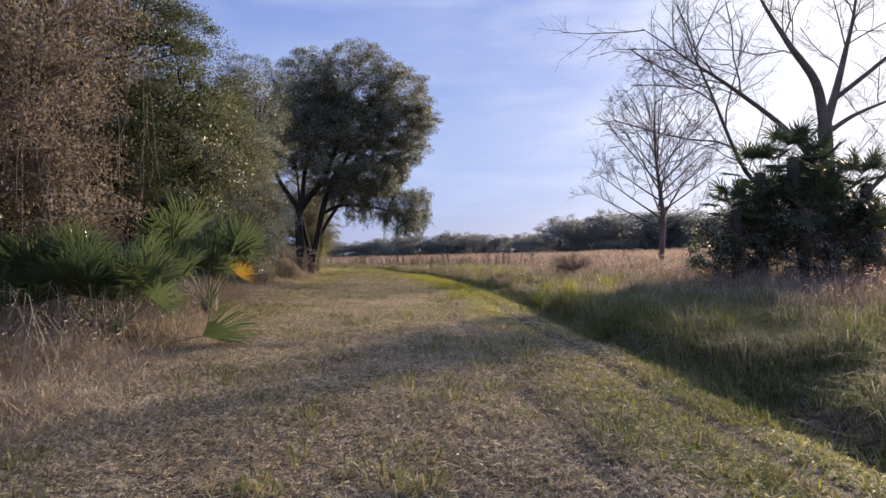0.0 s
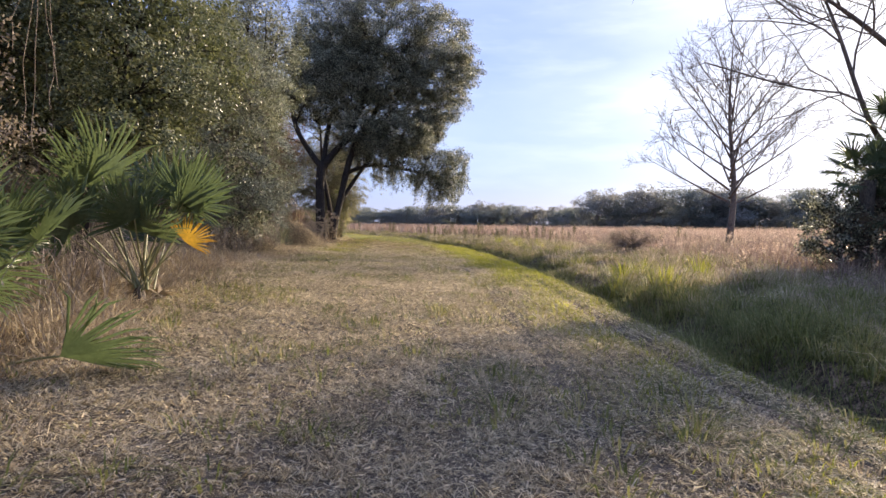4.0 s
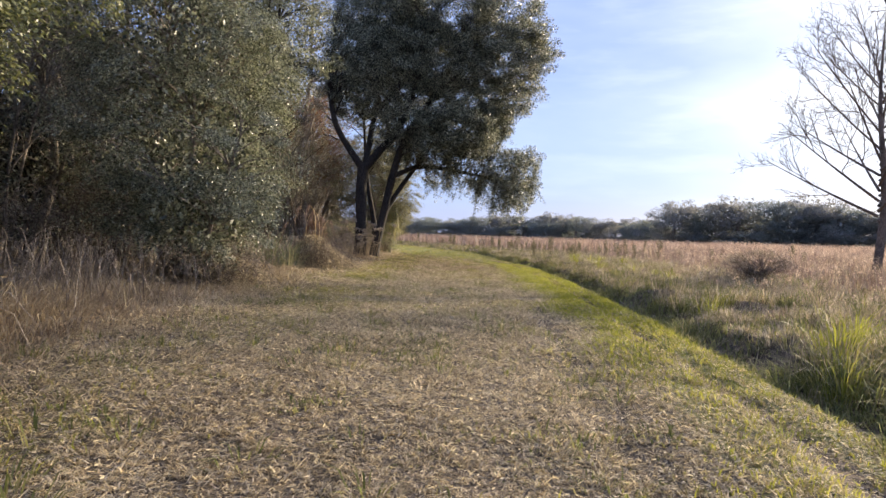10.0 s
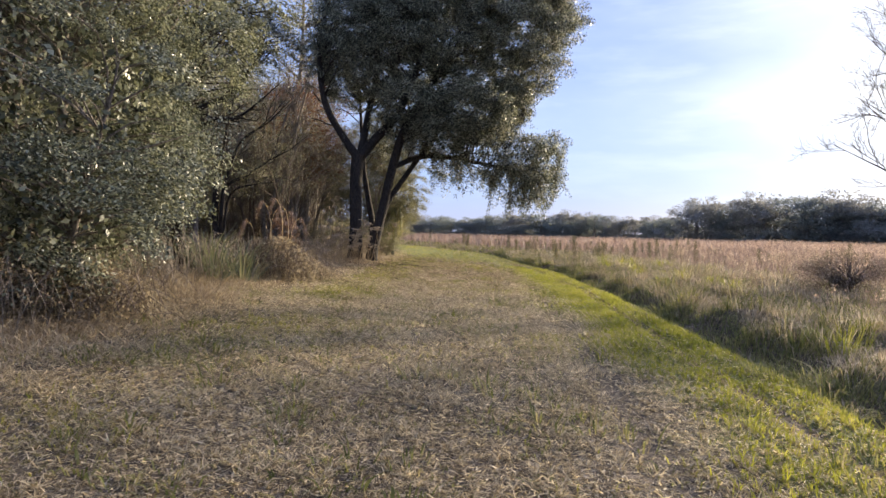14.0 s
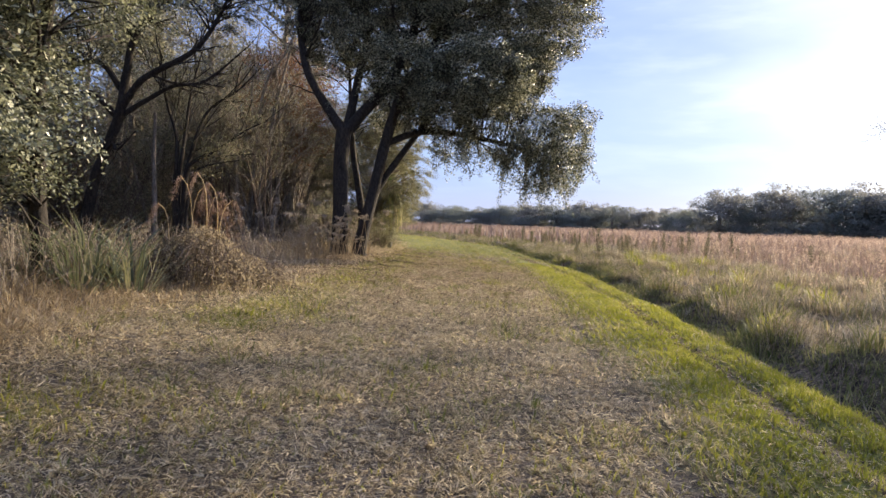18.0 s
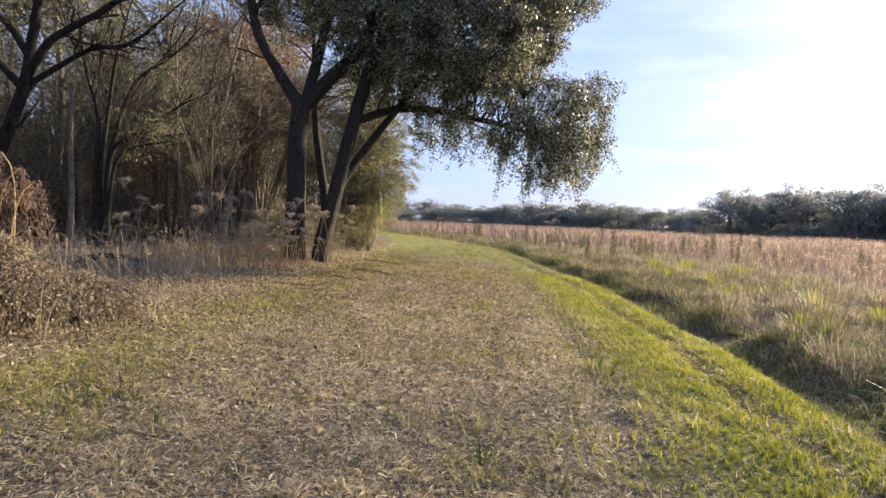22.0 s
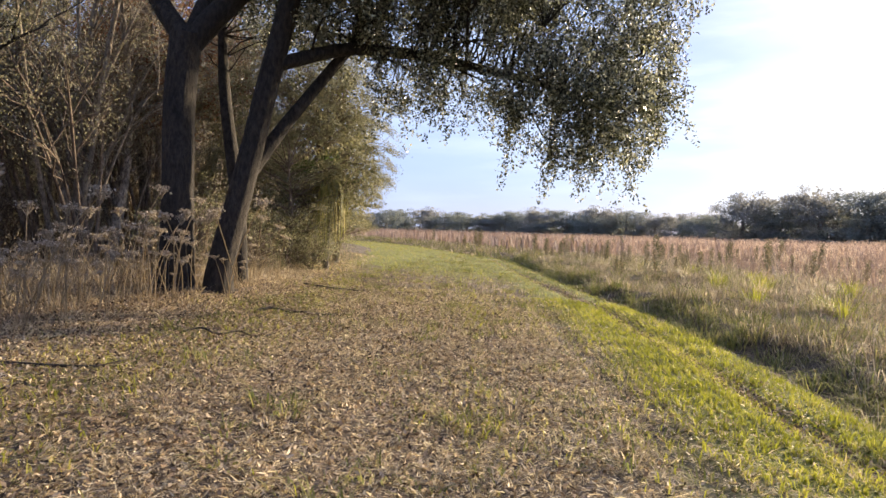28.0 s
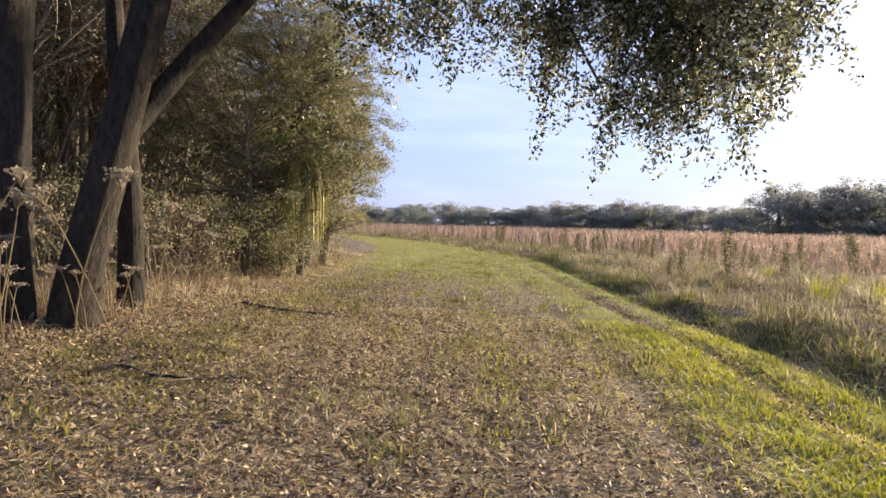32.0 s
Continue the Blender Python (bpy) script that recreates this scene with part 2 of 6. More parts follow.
def ground_z(x, y):
    x, y = np.asarray(x, float), np.asarray(y, float)
    u = x - centre_x(y)
    e = edge_u(y) + 0.12 * wob(x * 0, y, 1.3, 5)
    mid = np.interp(y, [-20, 0, 8, 18, 27, 38, 60, 110], [0, 0, 0.05, 0.19, 0.20, 0.07, 0.0, 0.0])
    v = u - e
    cross = np.where(u < 0, -np.interp(y, [0, 11, 18, 60], [0.012, 0.02, 0.055, 0.055]) * np.maximum(u, -4.5) - 0.01 * np.clip(u + 4.5, -20, 0), -0.035 * np.minimum(u, e - 0.6))
    bank = np.interp(v, [-1.6, -0.7, -0.1, 0.3, 0.6, 0.85, 1.1, 1.8, 4.0, 30.0], [0.0, 0.0, -0.08, -0.28, -0.40, -0.40, -0.13, -0.04, -0.12, -0.25])
    bank = np.where(bank < 0, bank * np.interp(y, [20, 34, 44, 60], [1.0, 0.85, 0.6, 0.5]), bank)
    rut = -0.075 * np.exp(-((v + 0.7) / 0.17) ** 2) - 0.035 * np.exp(-((u - 1.43) / 0.2) ** 2) - 0.015 * np.exp(-((u + 0.6) / 0.25) ** 2)
    tame = np.where((v > 0.8) | (u < left_u(y)), 1.0, 0.25) * np.exp(-np.maximum(np.abs(u) - 40, 0) / 60)
    rough = np.interp(v, [0.6, 1.2, 5, 9], [0.0, 1.0, 1.0, 0.0])
    return mid + cross + bank + rut + tame * (0.06 * wob(x, y, 1.1, 1) + 0.03 * wob(x, y, 3.1, 2)) + rough * (0.12 * wob(x, y, 2.3, 3) + 0.06 * np.abs(wob(x, y, 4.5, 4)))


def on_ground(x, y, sink=0.0):
    x, y = np.asarray(x, float), np.asarray(y, float)
    return np.stack([x, y, ground_z(x, y) - sink], -1)


def at(x, y, sink=0.0):
    return tuple(float(c) for c in on_ground(x, y, sink))


# ---- materials ----
def plant(name, colours, rough=0.5, through=0.3, patch=0.5, gloss=0.3, glow=1.5):
    """Leaves and blades: each one its own shade, drifting in patches, part of the light passing through."""
    m = bpy.data.materials.new(name)
    m.use_nodes = True
    n = Nodes(m.node_tree)
    geo = n.add("ShaderNodeNewGeometry")
    drift = n.noise(geo.outputs["Position"], 0.9, 3.0)
    pick = n.math("ADD", n.math("MULTIPLY", geo.outputs["Random Per Island"], 1.0 - patch), n.math("MULTIPLY", n.math("SUBTRACT", n.math("MULTIPLY", drift, 2.2), 0.6), patch), clamp=True)
    k = len(colours)
    colour = n.ramp(pick, [((i + 0.5) / k, c) for i, c in enumerate(colours)])
    colour = n.mix(1.0, colour, n.ramp(n.noise(geo.outputs["Position"], 22.0, 2.0), [(0.25, 0.75), (0.75, 1.2)]), "MULTIPLY")
    bsdf = n.add("ShaderNodeBsdfPrincipled")
    n.put(bsdf.inputs["Base Color"], colour)
    bsdf.inputs["Roughness"].default_value = rough
    bsdf.inputs["Specular IOR Level"].default_value = gloss
    trans = n.add("ShaderNodeBsdfTranslucent")
    n.put(trans.inputs[0], n.mix(1.0, colour, (glow, glow, glow * 0.9), "MULTIPLY"))
    both = n.add("ShaderNodeMixShader")
    both.inputs[0].default_value = through
    n.tree.links.new(bsdf.outputs[0], both.inputs[1])
    n.tree.links.new(trans.outputs[0], both.inputs[2])
    n.tree.links.new(both.outputs[0], n.add("ShaderNodeOutputMaterial").inputs[0])
    return m


def bark(name, dark, light, scale=6.0, rough=0.9, strength=0.6):
    m = bpy.data.materials.new(name)
    m.use_nodes = True
    n = Nodes(m.node_tree)
    place = n.add("ShaderNodeNewGeometry").outputs["Position"]
    ridges = n.noise(n.mapped(place, (2.2, 2.2, 0.9)), scale * 1.5, 7.0, 0.7)
    stain = n.noise(place, 1.3, 3.0)
    colour = n.ramp(ridges, [(0.38, dark), (0.62, light)])
    colour = n.mix(1.0, colour, n.ramp(stain, [(0.3, 0.65), (0.7, 1.25)]), "MULTIPLY")
    bsdf = n.add("ShaderNodeBsdfPrincipled")
    n.put(bsdf.inputs["Base Color"], colour)
    bsdf.inputs["Roughness"].default_value = rough
    bump = n.add("ShaderNodeBump")
    bump.inputs["Strength"].default_value, bump.inputs["Distance"].default_value = strength, 0.05
    n.put(bump.inputs["Height"], ridges)
    n.tree.links.new(bump.outputs[0], bsdf.inputs["Normal"])
    n.tree.links.new(bsdf.outputs[0], n.add("ShaderNodeOutputMaterial").inputs[0])
    return m


def soil():
    """Turf, dead thatch, leaf litter, sand and field floor, by the zones that the ground carries."""
    m = bpy.data.materials.new("turf")
    m.use_nodes = True
    n = Nodes(m.node_tree)
    place = n.add("ShaderNodeNewGeometry").outputs["Position"]
    layer = n.add("ShaderNodeVertexColor")
    layer.layer_name = "zone"
    zone = layer.outputs[0]
    split = n.add("ShaderNodeSeparateColor")
    n.put(split.inputs[0], zone)
    fine = n.noise(place, 45.0, 5.0, 0.7)
    small = n.noise(place, 9.0, 5.0, 0.65)
    large = n.noise(place, 1.1, 4.0)
    bend = n.math("MULTIPLY", n.noise(place, 6.0, 2.0), 0.25)
    split_place = n.add("ShaderNodeSeparateXYZ")
    n.put(split_place.inputs[0], place)
    px, py = n.math("ADD", split_place.outputs[0], bend), n.math("SUBTRACT", split_place.outputs[1], bend)

    def fibres(along, across):
        spot = n.add("ShaderNodeCombineXYZ")
        n.put(spot.inputs[0], n.math("MULTIPLY", along, 22.0))
        n.put(spot.inputs[1], n.math("MULTIPLY", across, 190.0))
        return n.noise(spot.outputs[0], 1.0, 2.0, 0.6)

    straw = n.math("MAXIMUM", fibres(px, py), n.math("MAXIMUM", fibres(py, px), fibres(n.math("ADD", px, py), n.math("SUBTRACT", px, py))))
    thatch = n.ramp(n.math("ADD", n.math("MULTIPLY", fine, 0.3), n.math("ADD", n.math("MULTIPLY", straw, 0.5), n.math("MULTIPLY", small, 0.2))), [(0.475, (0.024, 0.017, 0.012)), (0.54, (0.125, 0.094, 0.062)), (0.61, (0.38, 0.30, 0.205))])
    green = n.ramp(fine, [(0.36, (0.05, 0.06, 0.012)), (0.64, (0.26, 0.27, 0.045))])
    litter = n.ramp(n.math("ADD", n.math("MULTIPLY", fine, 0.5), n.math("MULTIPLY", small, 0.5)), [(0.43, (0.022, 0.015, 0.01)), (0.5, (0.115, 0.08, 0.052)), (0.57, (0.33, 0.24, 0.155))])
    field = n.ramp(small, [(0.38, (0.06, 0.045, 0.03)), (0.62, (0.32, 0.235, 0.15))])
    edge = n.math("MULTIPLY", n.math("SUBTRACT", n.math("ADD", n.math("MULTIPLY", large, 0.6), n.math("MULTIPLY", small, 0.4)), 0.5), 1.3)

    def weight(channel):
        return n.ramp(n.math("ADD", split.outputs[channel], edge), [(0.35, 0.0), (0.65, 1.0)])

    colour = n.mix(weight(0), thatch, green)
    colour = n.mix(weight(1), colour, litter)
    colour = n.mix(weight(2), colour, field)
    colour = n.mix(1.0, colour, n.ramp(large, [(0.3, 0.72), (0.7, 1.2)]), "MULTIPLY")
    bsdf = n.add("ShaderNodeBsdfPrincipled")
    n.put(bsdf.inputs["Base Color"], colour)
    bsdf.inputs["Roughness"].default_value = 0.95
    bump = n.add("ShaderNodeBump")
    bump.inputs["Strength"].default_value, bump.inputs["Distance"].default_value = 0.8, 0.03
    n.put(bump.inputs["Height"], n.math("ADD", n.math("ADD", n.math("MULTIPLY", fine, 0.4), n.math("MULTIPLY", straw, 0.35)), small))
    n.tree.links.new(bump.outputs[0], bsdf.inputs["Normal"])
    n.tree.links.new(bsdf.outputs[0], n.add("ShaderNodeOutputMaterial").inputs[0])
    return m


M_SOIL = soil()
M_OAK_LEAF = plant("oak_leaf", [(0.017, 0.02, 0.012), (0.056, 0.063, 0.038), (0.185, 0.193, 0.128), (0.56, 0.56, 0.415)], 0.34, 0.3, 0.15, 0.5)
M_OLIVE_LEAF = plant("olive_leaf", [(0.028, 0.036, 0.015), (0.075, 0.09, 0.038), (0.16, 0.175, 0.078), (0.31, 0.31, 0.16)], 0.42, 0.26, 0.2, 0.45)
M_SILVER_LEAF = plant("silver_leaf", [(0.035, 0.041, 0.025), (0.10, 0.112, 0.072), (0.23, 0.245, 0.16), (0.47, 0.48, 0.35)], 0.36, 0.26, 0.15, 0.5)
M_GREY_LEAF = plant("grey_leaf", [(0.10, 0.098, 0.066), (0.19, 0.182, 0.125), (0.31, 0.29, 0.205), (0.44, 0.405, 0.30)], 0.55, 0.36, 0.4, 0.3)
M_VINE_LEAF = plant("vine_leaf", [(0.10, 0.105, 0.06), (0.19, 0.19, 0.105), (0.27, 0.255, 0.155), (0.42, 0.385, 0.25)], 0.5, 0.3, 0.2)
M_BROWN_LEAF = plant("brown_leaf", [(0.08, 0.064, 0.05), (0.175, 0.14, 0.108), (0.30, 0.247, 0.19), (0.46, 0.395, 0.305)], 0.75, 0.3, 0.4, 0.15)
M_BRAMBLE = plant("bramble_leaf", [(0.20, 0.158, 0.12), (0.34, 0.28, 0.212), (0.50, 0.425, 0.32), (0.69, 0.60, 0.465)], 0.7, 0.5, 0.5, 0.2)
M_RUST_LEAF = plant("rust_leaf", [(0.12, 0.055, 0.035), (0.20, 0.10, 0.06), (0.28, 0.16, 0.10)], 0.7, 0.35, 0.4, 0.2)
M_FERN = plant("dead_fern", [(0.10, 0.06, 0.045), (0.19, 0.12, 0.09), (0.31, 0.215, 0.165)], 0.75, 0.2, 0.4, 0.15)
# distance haze is put into these two base colours: paler and greyer than foliage
M_HAZED_LEAF = plant("hazed_leaf", [(0.145, 0.165, 0.16), (0.22, 0.24, 0.23), (0.30, 0.315, 0.295)], 0.95, 0.45, 0.5, 0.02, 1.6)
M_HAZED_TWIG = plant("hazed_twig", [(0.18, 0.18, 0.18), (0.245, 0.245, 0.24), (0.315, 0.31, 0.30)], 0.95, 0.45, 0.5, 0.02, 1.6)
M_FROND = plant("palm_frond", [(0.066, 0.094, 0.042), (0.125, 0.162, 0.073), (0.235, 0.262, 0.14)], 0.27, 0.42, 0.2, 0.75)
M_STALK = plant("palm_stalk", [(0.14, 0.16, 0.06), (0.22, 0.22, 0.10), (0.30, 0.27, 0.14)], 0.4, 0.1, 0.3, 0.4)
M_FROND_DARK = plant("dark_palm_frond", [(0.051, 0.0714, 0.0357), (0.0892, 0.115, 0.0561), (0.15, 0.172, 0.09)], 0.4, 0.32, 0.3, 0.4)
M_FROND_YELLOW = plant("yellow_palm_frond", [(0.42, 0.24, 0.03), (0.55, 0.34, 0.05), (0.40, 0.30, 0.07)], 0.45, 0.35, 0.2)
M_FROND_PALE = plant("pale_palm_frond", [(0.17, 0.18, 0.07), (0.31, 0.29, 0.11), (0.50, 0.43, 0.19)], 0.5, 0.3, 0.3, 0.4)
M_FROND_DEAD = plant("dead_palm_frond", [(0.17, 0.13, 0.085), (0.27, 0.21, 0.14), (0.36, 0.30, 0.20)], 0.7, 0.25, 0.3, 0.2)
M_STRAW = plant("dry_grass", [(0.12, 0.09, 0.058), (0.352, 0.287, 0.187), (0.61, 0.508, 0.348), (0.85, 0.737, 0.535)], 0.55, 0.45, 0.2, 0.3)
M_GREEN = plant("green_grass", [(0.12, 0.13, 0.02), (0.22, 0.235, 0.03), (0.33, 0.33, 0.05), (0.46, 0.41, 0.12)], 0.5, 0.45, 0.5, 0.3)
M_FADING = plant("fading_grass", [(0.135, 0.12, 0.0485), (0.229, 0.21, 0.0825), (0.343, 0.29, 0.136), (0.489, 0.4, 0.223)], 0.7, 0.35, 0.4, 0.12)
M_DITCH = plant("ditch_grass", [(0.075, 0.09, 0.0287), (0.163, 0.18, 0.0575), (0.275, 0.264, 0.103), (0.413, 0.348, 0.184)], 0.75, 0.4, 0.35, 0.1)
M_LUSH = plant("lush_grass", [(0.10, 0.118, 0.048), (0.18, 0.20, 0.083), (0.27, 0.285, 0.12), (0.42, 0.395, 0.21)], 0.75, 0.4, 0.35, 0.1)
M_CORD = plant("long_grass", [(0.09, 0.112, 0.0675), (0.15, 0.173, 0.105), (0.24, 0.247, 0.15), (0.39, 0.36, 0.24)], 0.5, 0.3, 0.3, 0.3)
M_SEDGE = plant("field_grass", [(0.125, 0.09, 0.076), (0.22, 0.155, 0.13), (0.315, 0.228, 0.195), (0.41, 0.32, 0.285)], 0.6, 0.28, 0.5, 0.2)
M_PLUME = plant("grass_plume", [(0.36, 0.25, 0.205), (0.48, 0.36, 0.30), (0.60, 0.49, 0.41)], 0.8, 0.5, 0.4, 0.1)
M_WEED = plant("dead_weed", [(0.12, 0.096, 0.07), (0.22, 0.178, 0.13), (0.35, 0.29, 0.21), (0.50, 0.43, 0.325)], 0.75, 0.48, 0.25, 0.15)
M_VERGE_WEED = plant("verge_weed", [(0.18, 0.148, 0.11), (0.31, 0.26, 0.197), (0.45, 0.385, 0.295), (0.60, 0.53, 0.41)], 0.75, 0.5, 0.3, 0.15)
M_VERGE = plant("verge_grass", [(0.188, 0.145, 0.109), (0.336, 0.27, 0.196), (0.508, 0.421, 0.312), (0.727, 0.625, 0.481)], 0.65, 0.5, 0.5, 0.2)
M_CANE = plant("bramble_cane", [(0.17, 0.14, 0.115), (0.30, 0.25, 0.205), (0.45, 0.385, 0.31)], 0.7, 0.1, 0.3, 0.2)
M_HEAD = plant("seed_head", [(0.26, 0.21, 0.165), (0.38, 0.325, 0.265), (0.52, 0.46, 0.39)], 0.85, 0.3, 0.2, 0.1)
M_LITTER = plant("fallen_leaf", [(0.035, 0.023, 0.015), (0.14, 0.095, 0.06), (0.29, 0.20, 0.125), (0.58, 0.46, 0.32)], 0.6, 0.2, 0.1, 0.35)
M_DOGFENNEL = plant("dark_weed", [(0.075, 0.075, 0.05), (0.13, 0.122, 0.078), (0.20, 0.18, 0.115)], 0.7, 0.4, 0.3, 0.15)
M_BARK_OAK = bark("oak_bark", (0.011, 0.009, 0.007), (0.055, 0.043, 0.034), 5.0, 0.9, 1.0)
M_BARK_GREY = bark("grey_bark", (0.135, 0.115, 0.0945), (0.365, 0.317, 0.27), 5.0)
M_BARK_BROWN = bark("brown_bark", (0.0945, 0.0675, 0.0513), (0.257, 0.203, 0.162), 7.0)
M_BARK_WOOD = bark("woodland_bark", (0.10, 0.082, 0.066), (0.40, 0.345, 0.285), 6.0)
M_BARK_PALM = bark("palm_bark", (0.05, 0.04, 0.032), (0.17, 0.14, 0.11), 9.0)
M_MOSS = plant("hanging_moss", [(0.13, 0.13, 0.10), (0.20, 0.20, 0.16), (0.28, 0.28, 0.23)], 0.9, 0.3, 0.3, 0.05)


# ---- ground: one sheet to the horizon ----
def steps(parts):
    out = [parts[0][0]]
    for a, b, d in parts:
        out += list(np.arange(a, b, d)[1:]) + [b]
    return np.array(sorted(set(np.round(out, 4))))


GX = np.concatenate([-np.geomspace(40, 900, 14)[::-1], steps([(-39, -10, 1.5), (-10, 11, 0.2), (11, 39, 1.0)]), np.geomspace(40, 900, 14)])
GY = np.concatenate([-np.geomspace(14, 900, 12)[::-1], steps([(-13, -1, 1.0), (-1, 62, 0.25), (62, 130, 1.0)]), np.geomspace(135, 1500, 14)])
XX, YY = np.meshgrid(GX, GY)
ids = np.arange(XX.size).reshape(XX.shape)
sheet = mesh_of("ground", np.stack([XX, YY, ground_z(XX, YY)], -1).reshape(-1, 3),
                [np.stack([ids[:-1, :-1], ids[:-1, 1:], ids[1:, 1:], ids[1:, :-1]], -1).reshape(-1, 4)], True)


def zones(x, y):
    """Shares of green turf, leaf litter with the ditch's painted shade, and field floor."""
    u = x - centre_x(y)
    v = u - edge_u(y)
    strip = np.interp(v, [-2.6, -1.9, -1.2, 0.1, 0.5], [0.12, 0.45, 0.95, 0.95, 0.3]) * np.interp(y, [0, 5, 9, 16, 23, 30, 200], [0.85, 0.75, 0.5, 0.5, 0.75, 1.0, 1.0])
    far = np.interp(y, [40, 50, 58, 120], [0, 0.25, 0.75, 0.9]) * np.where(np.abs(u) < 3.6, 1, 0)
    left = 0.54 * np.exp(-((u + 3.0) / 0.9) ** 2) * np.interp(y, [26, 30, 40, 46], [0.2, 0.9, 0.9, 0.6]) + 0.45 * np.exp(-((u + 2.6) / 1.0) ** 2) * np.interp(y, [10, 14, 24, 27], [0, 0.6, 0.6, 0.3])
    left = left + np.interp(y, [30, 38, 50], [0, 0.5, 0.6]) * np.exp(-((u - 0.12) / 0.25) ** 2)
    green = np.maximum(np.maximum(strip, far), left)
    ditch = np.exp(-((v - 0.9) / 0.8) ** 2)
    green = np.maximum(green, 0.4 * ditch)
    litter = np.interp(u, [-30, -5, -4, -1.5, 0.6, 1.4, 2.0], [1, 1, 0.85, 0.75, 0.6, 0.35, 0.0]) * np.interp(y, [-50, 28, 36, 42, 48, 54], [0, 0.1, 0.75, 0.9, 0.6, 0.1])
    litter = np.maximum(litter, np.where(u < left_u(y) - 0.6, 0.85, 0.0))
    # shade of the ditch floor painted as dark litter; the rut is darkened too
    litter = np.maximum(litter, 0.9 * np.exp(-((v - 0.75) / 0.35) ** 2) + 0.85 * np.exp(-((v + 0.7) / 0.2) ** 2))
    field = np.interp(v, [0.6, 2.2, 4.0], [0.0, 0.5, 1.0])
    return green, litter, field


g, l, f = zones(XX.ravel(), YY.ravel())
layer = sheet.color_attributes.new("zone", "FLOAT_COLOR", "POINT")
layer.data.foreach_set("color", np.stack([g, l, f, np.ones_like(g)], 1).astype(np.float32).ravel())
tagged(part("ground", sheet, M_SOIL), "mown grass track between a wood and a wild field", "ground", kind="structure")


# ---- trees ----
def wood_mesh(P, R, split=0.03):
    """Branches as tubes: the thick ones rounder."""
    thick = R[:, 0] > split
    pieces = []
    if thick.any():
        pieces.append(tubes(P[thick], R[thick], 6))
    if (~thick).any():
        pieces.append(tubes(P[~thick], R[~thick], 3))
    return join(pieces)


def stem(points, radii, count=6):
    line = smooth_line(points, count)
    r = np.interp(np.linspace(0, 1, len(line)), np.linspace(0, 1, len(radii)), radii)
    return line, r


def uprights(lines, m_bark, root, thick=0.07):
    """Each stout stem a part of its own, trunk or limb; the thin ones of a bush together."""
    slight = [(p, r) for p, r in lines if r[0] < thick]
    for p, r in lines:
        if r[0] >= thick:
            part("trunk" if p[0][2] < 0.3 else "limb", mesh_of("trunk", *tubes(p[None], r[None], 10), smooth=True), m_bark, root)
    if slight:
        tagged(part("stem", mesh_of("stem", *join([tubes(p[None], r[None], 8) for p, r in slight]), smooth=True), m_bark, root), kind="stuff")


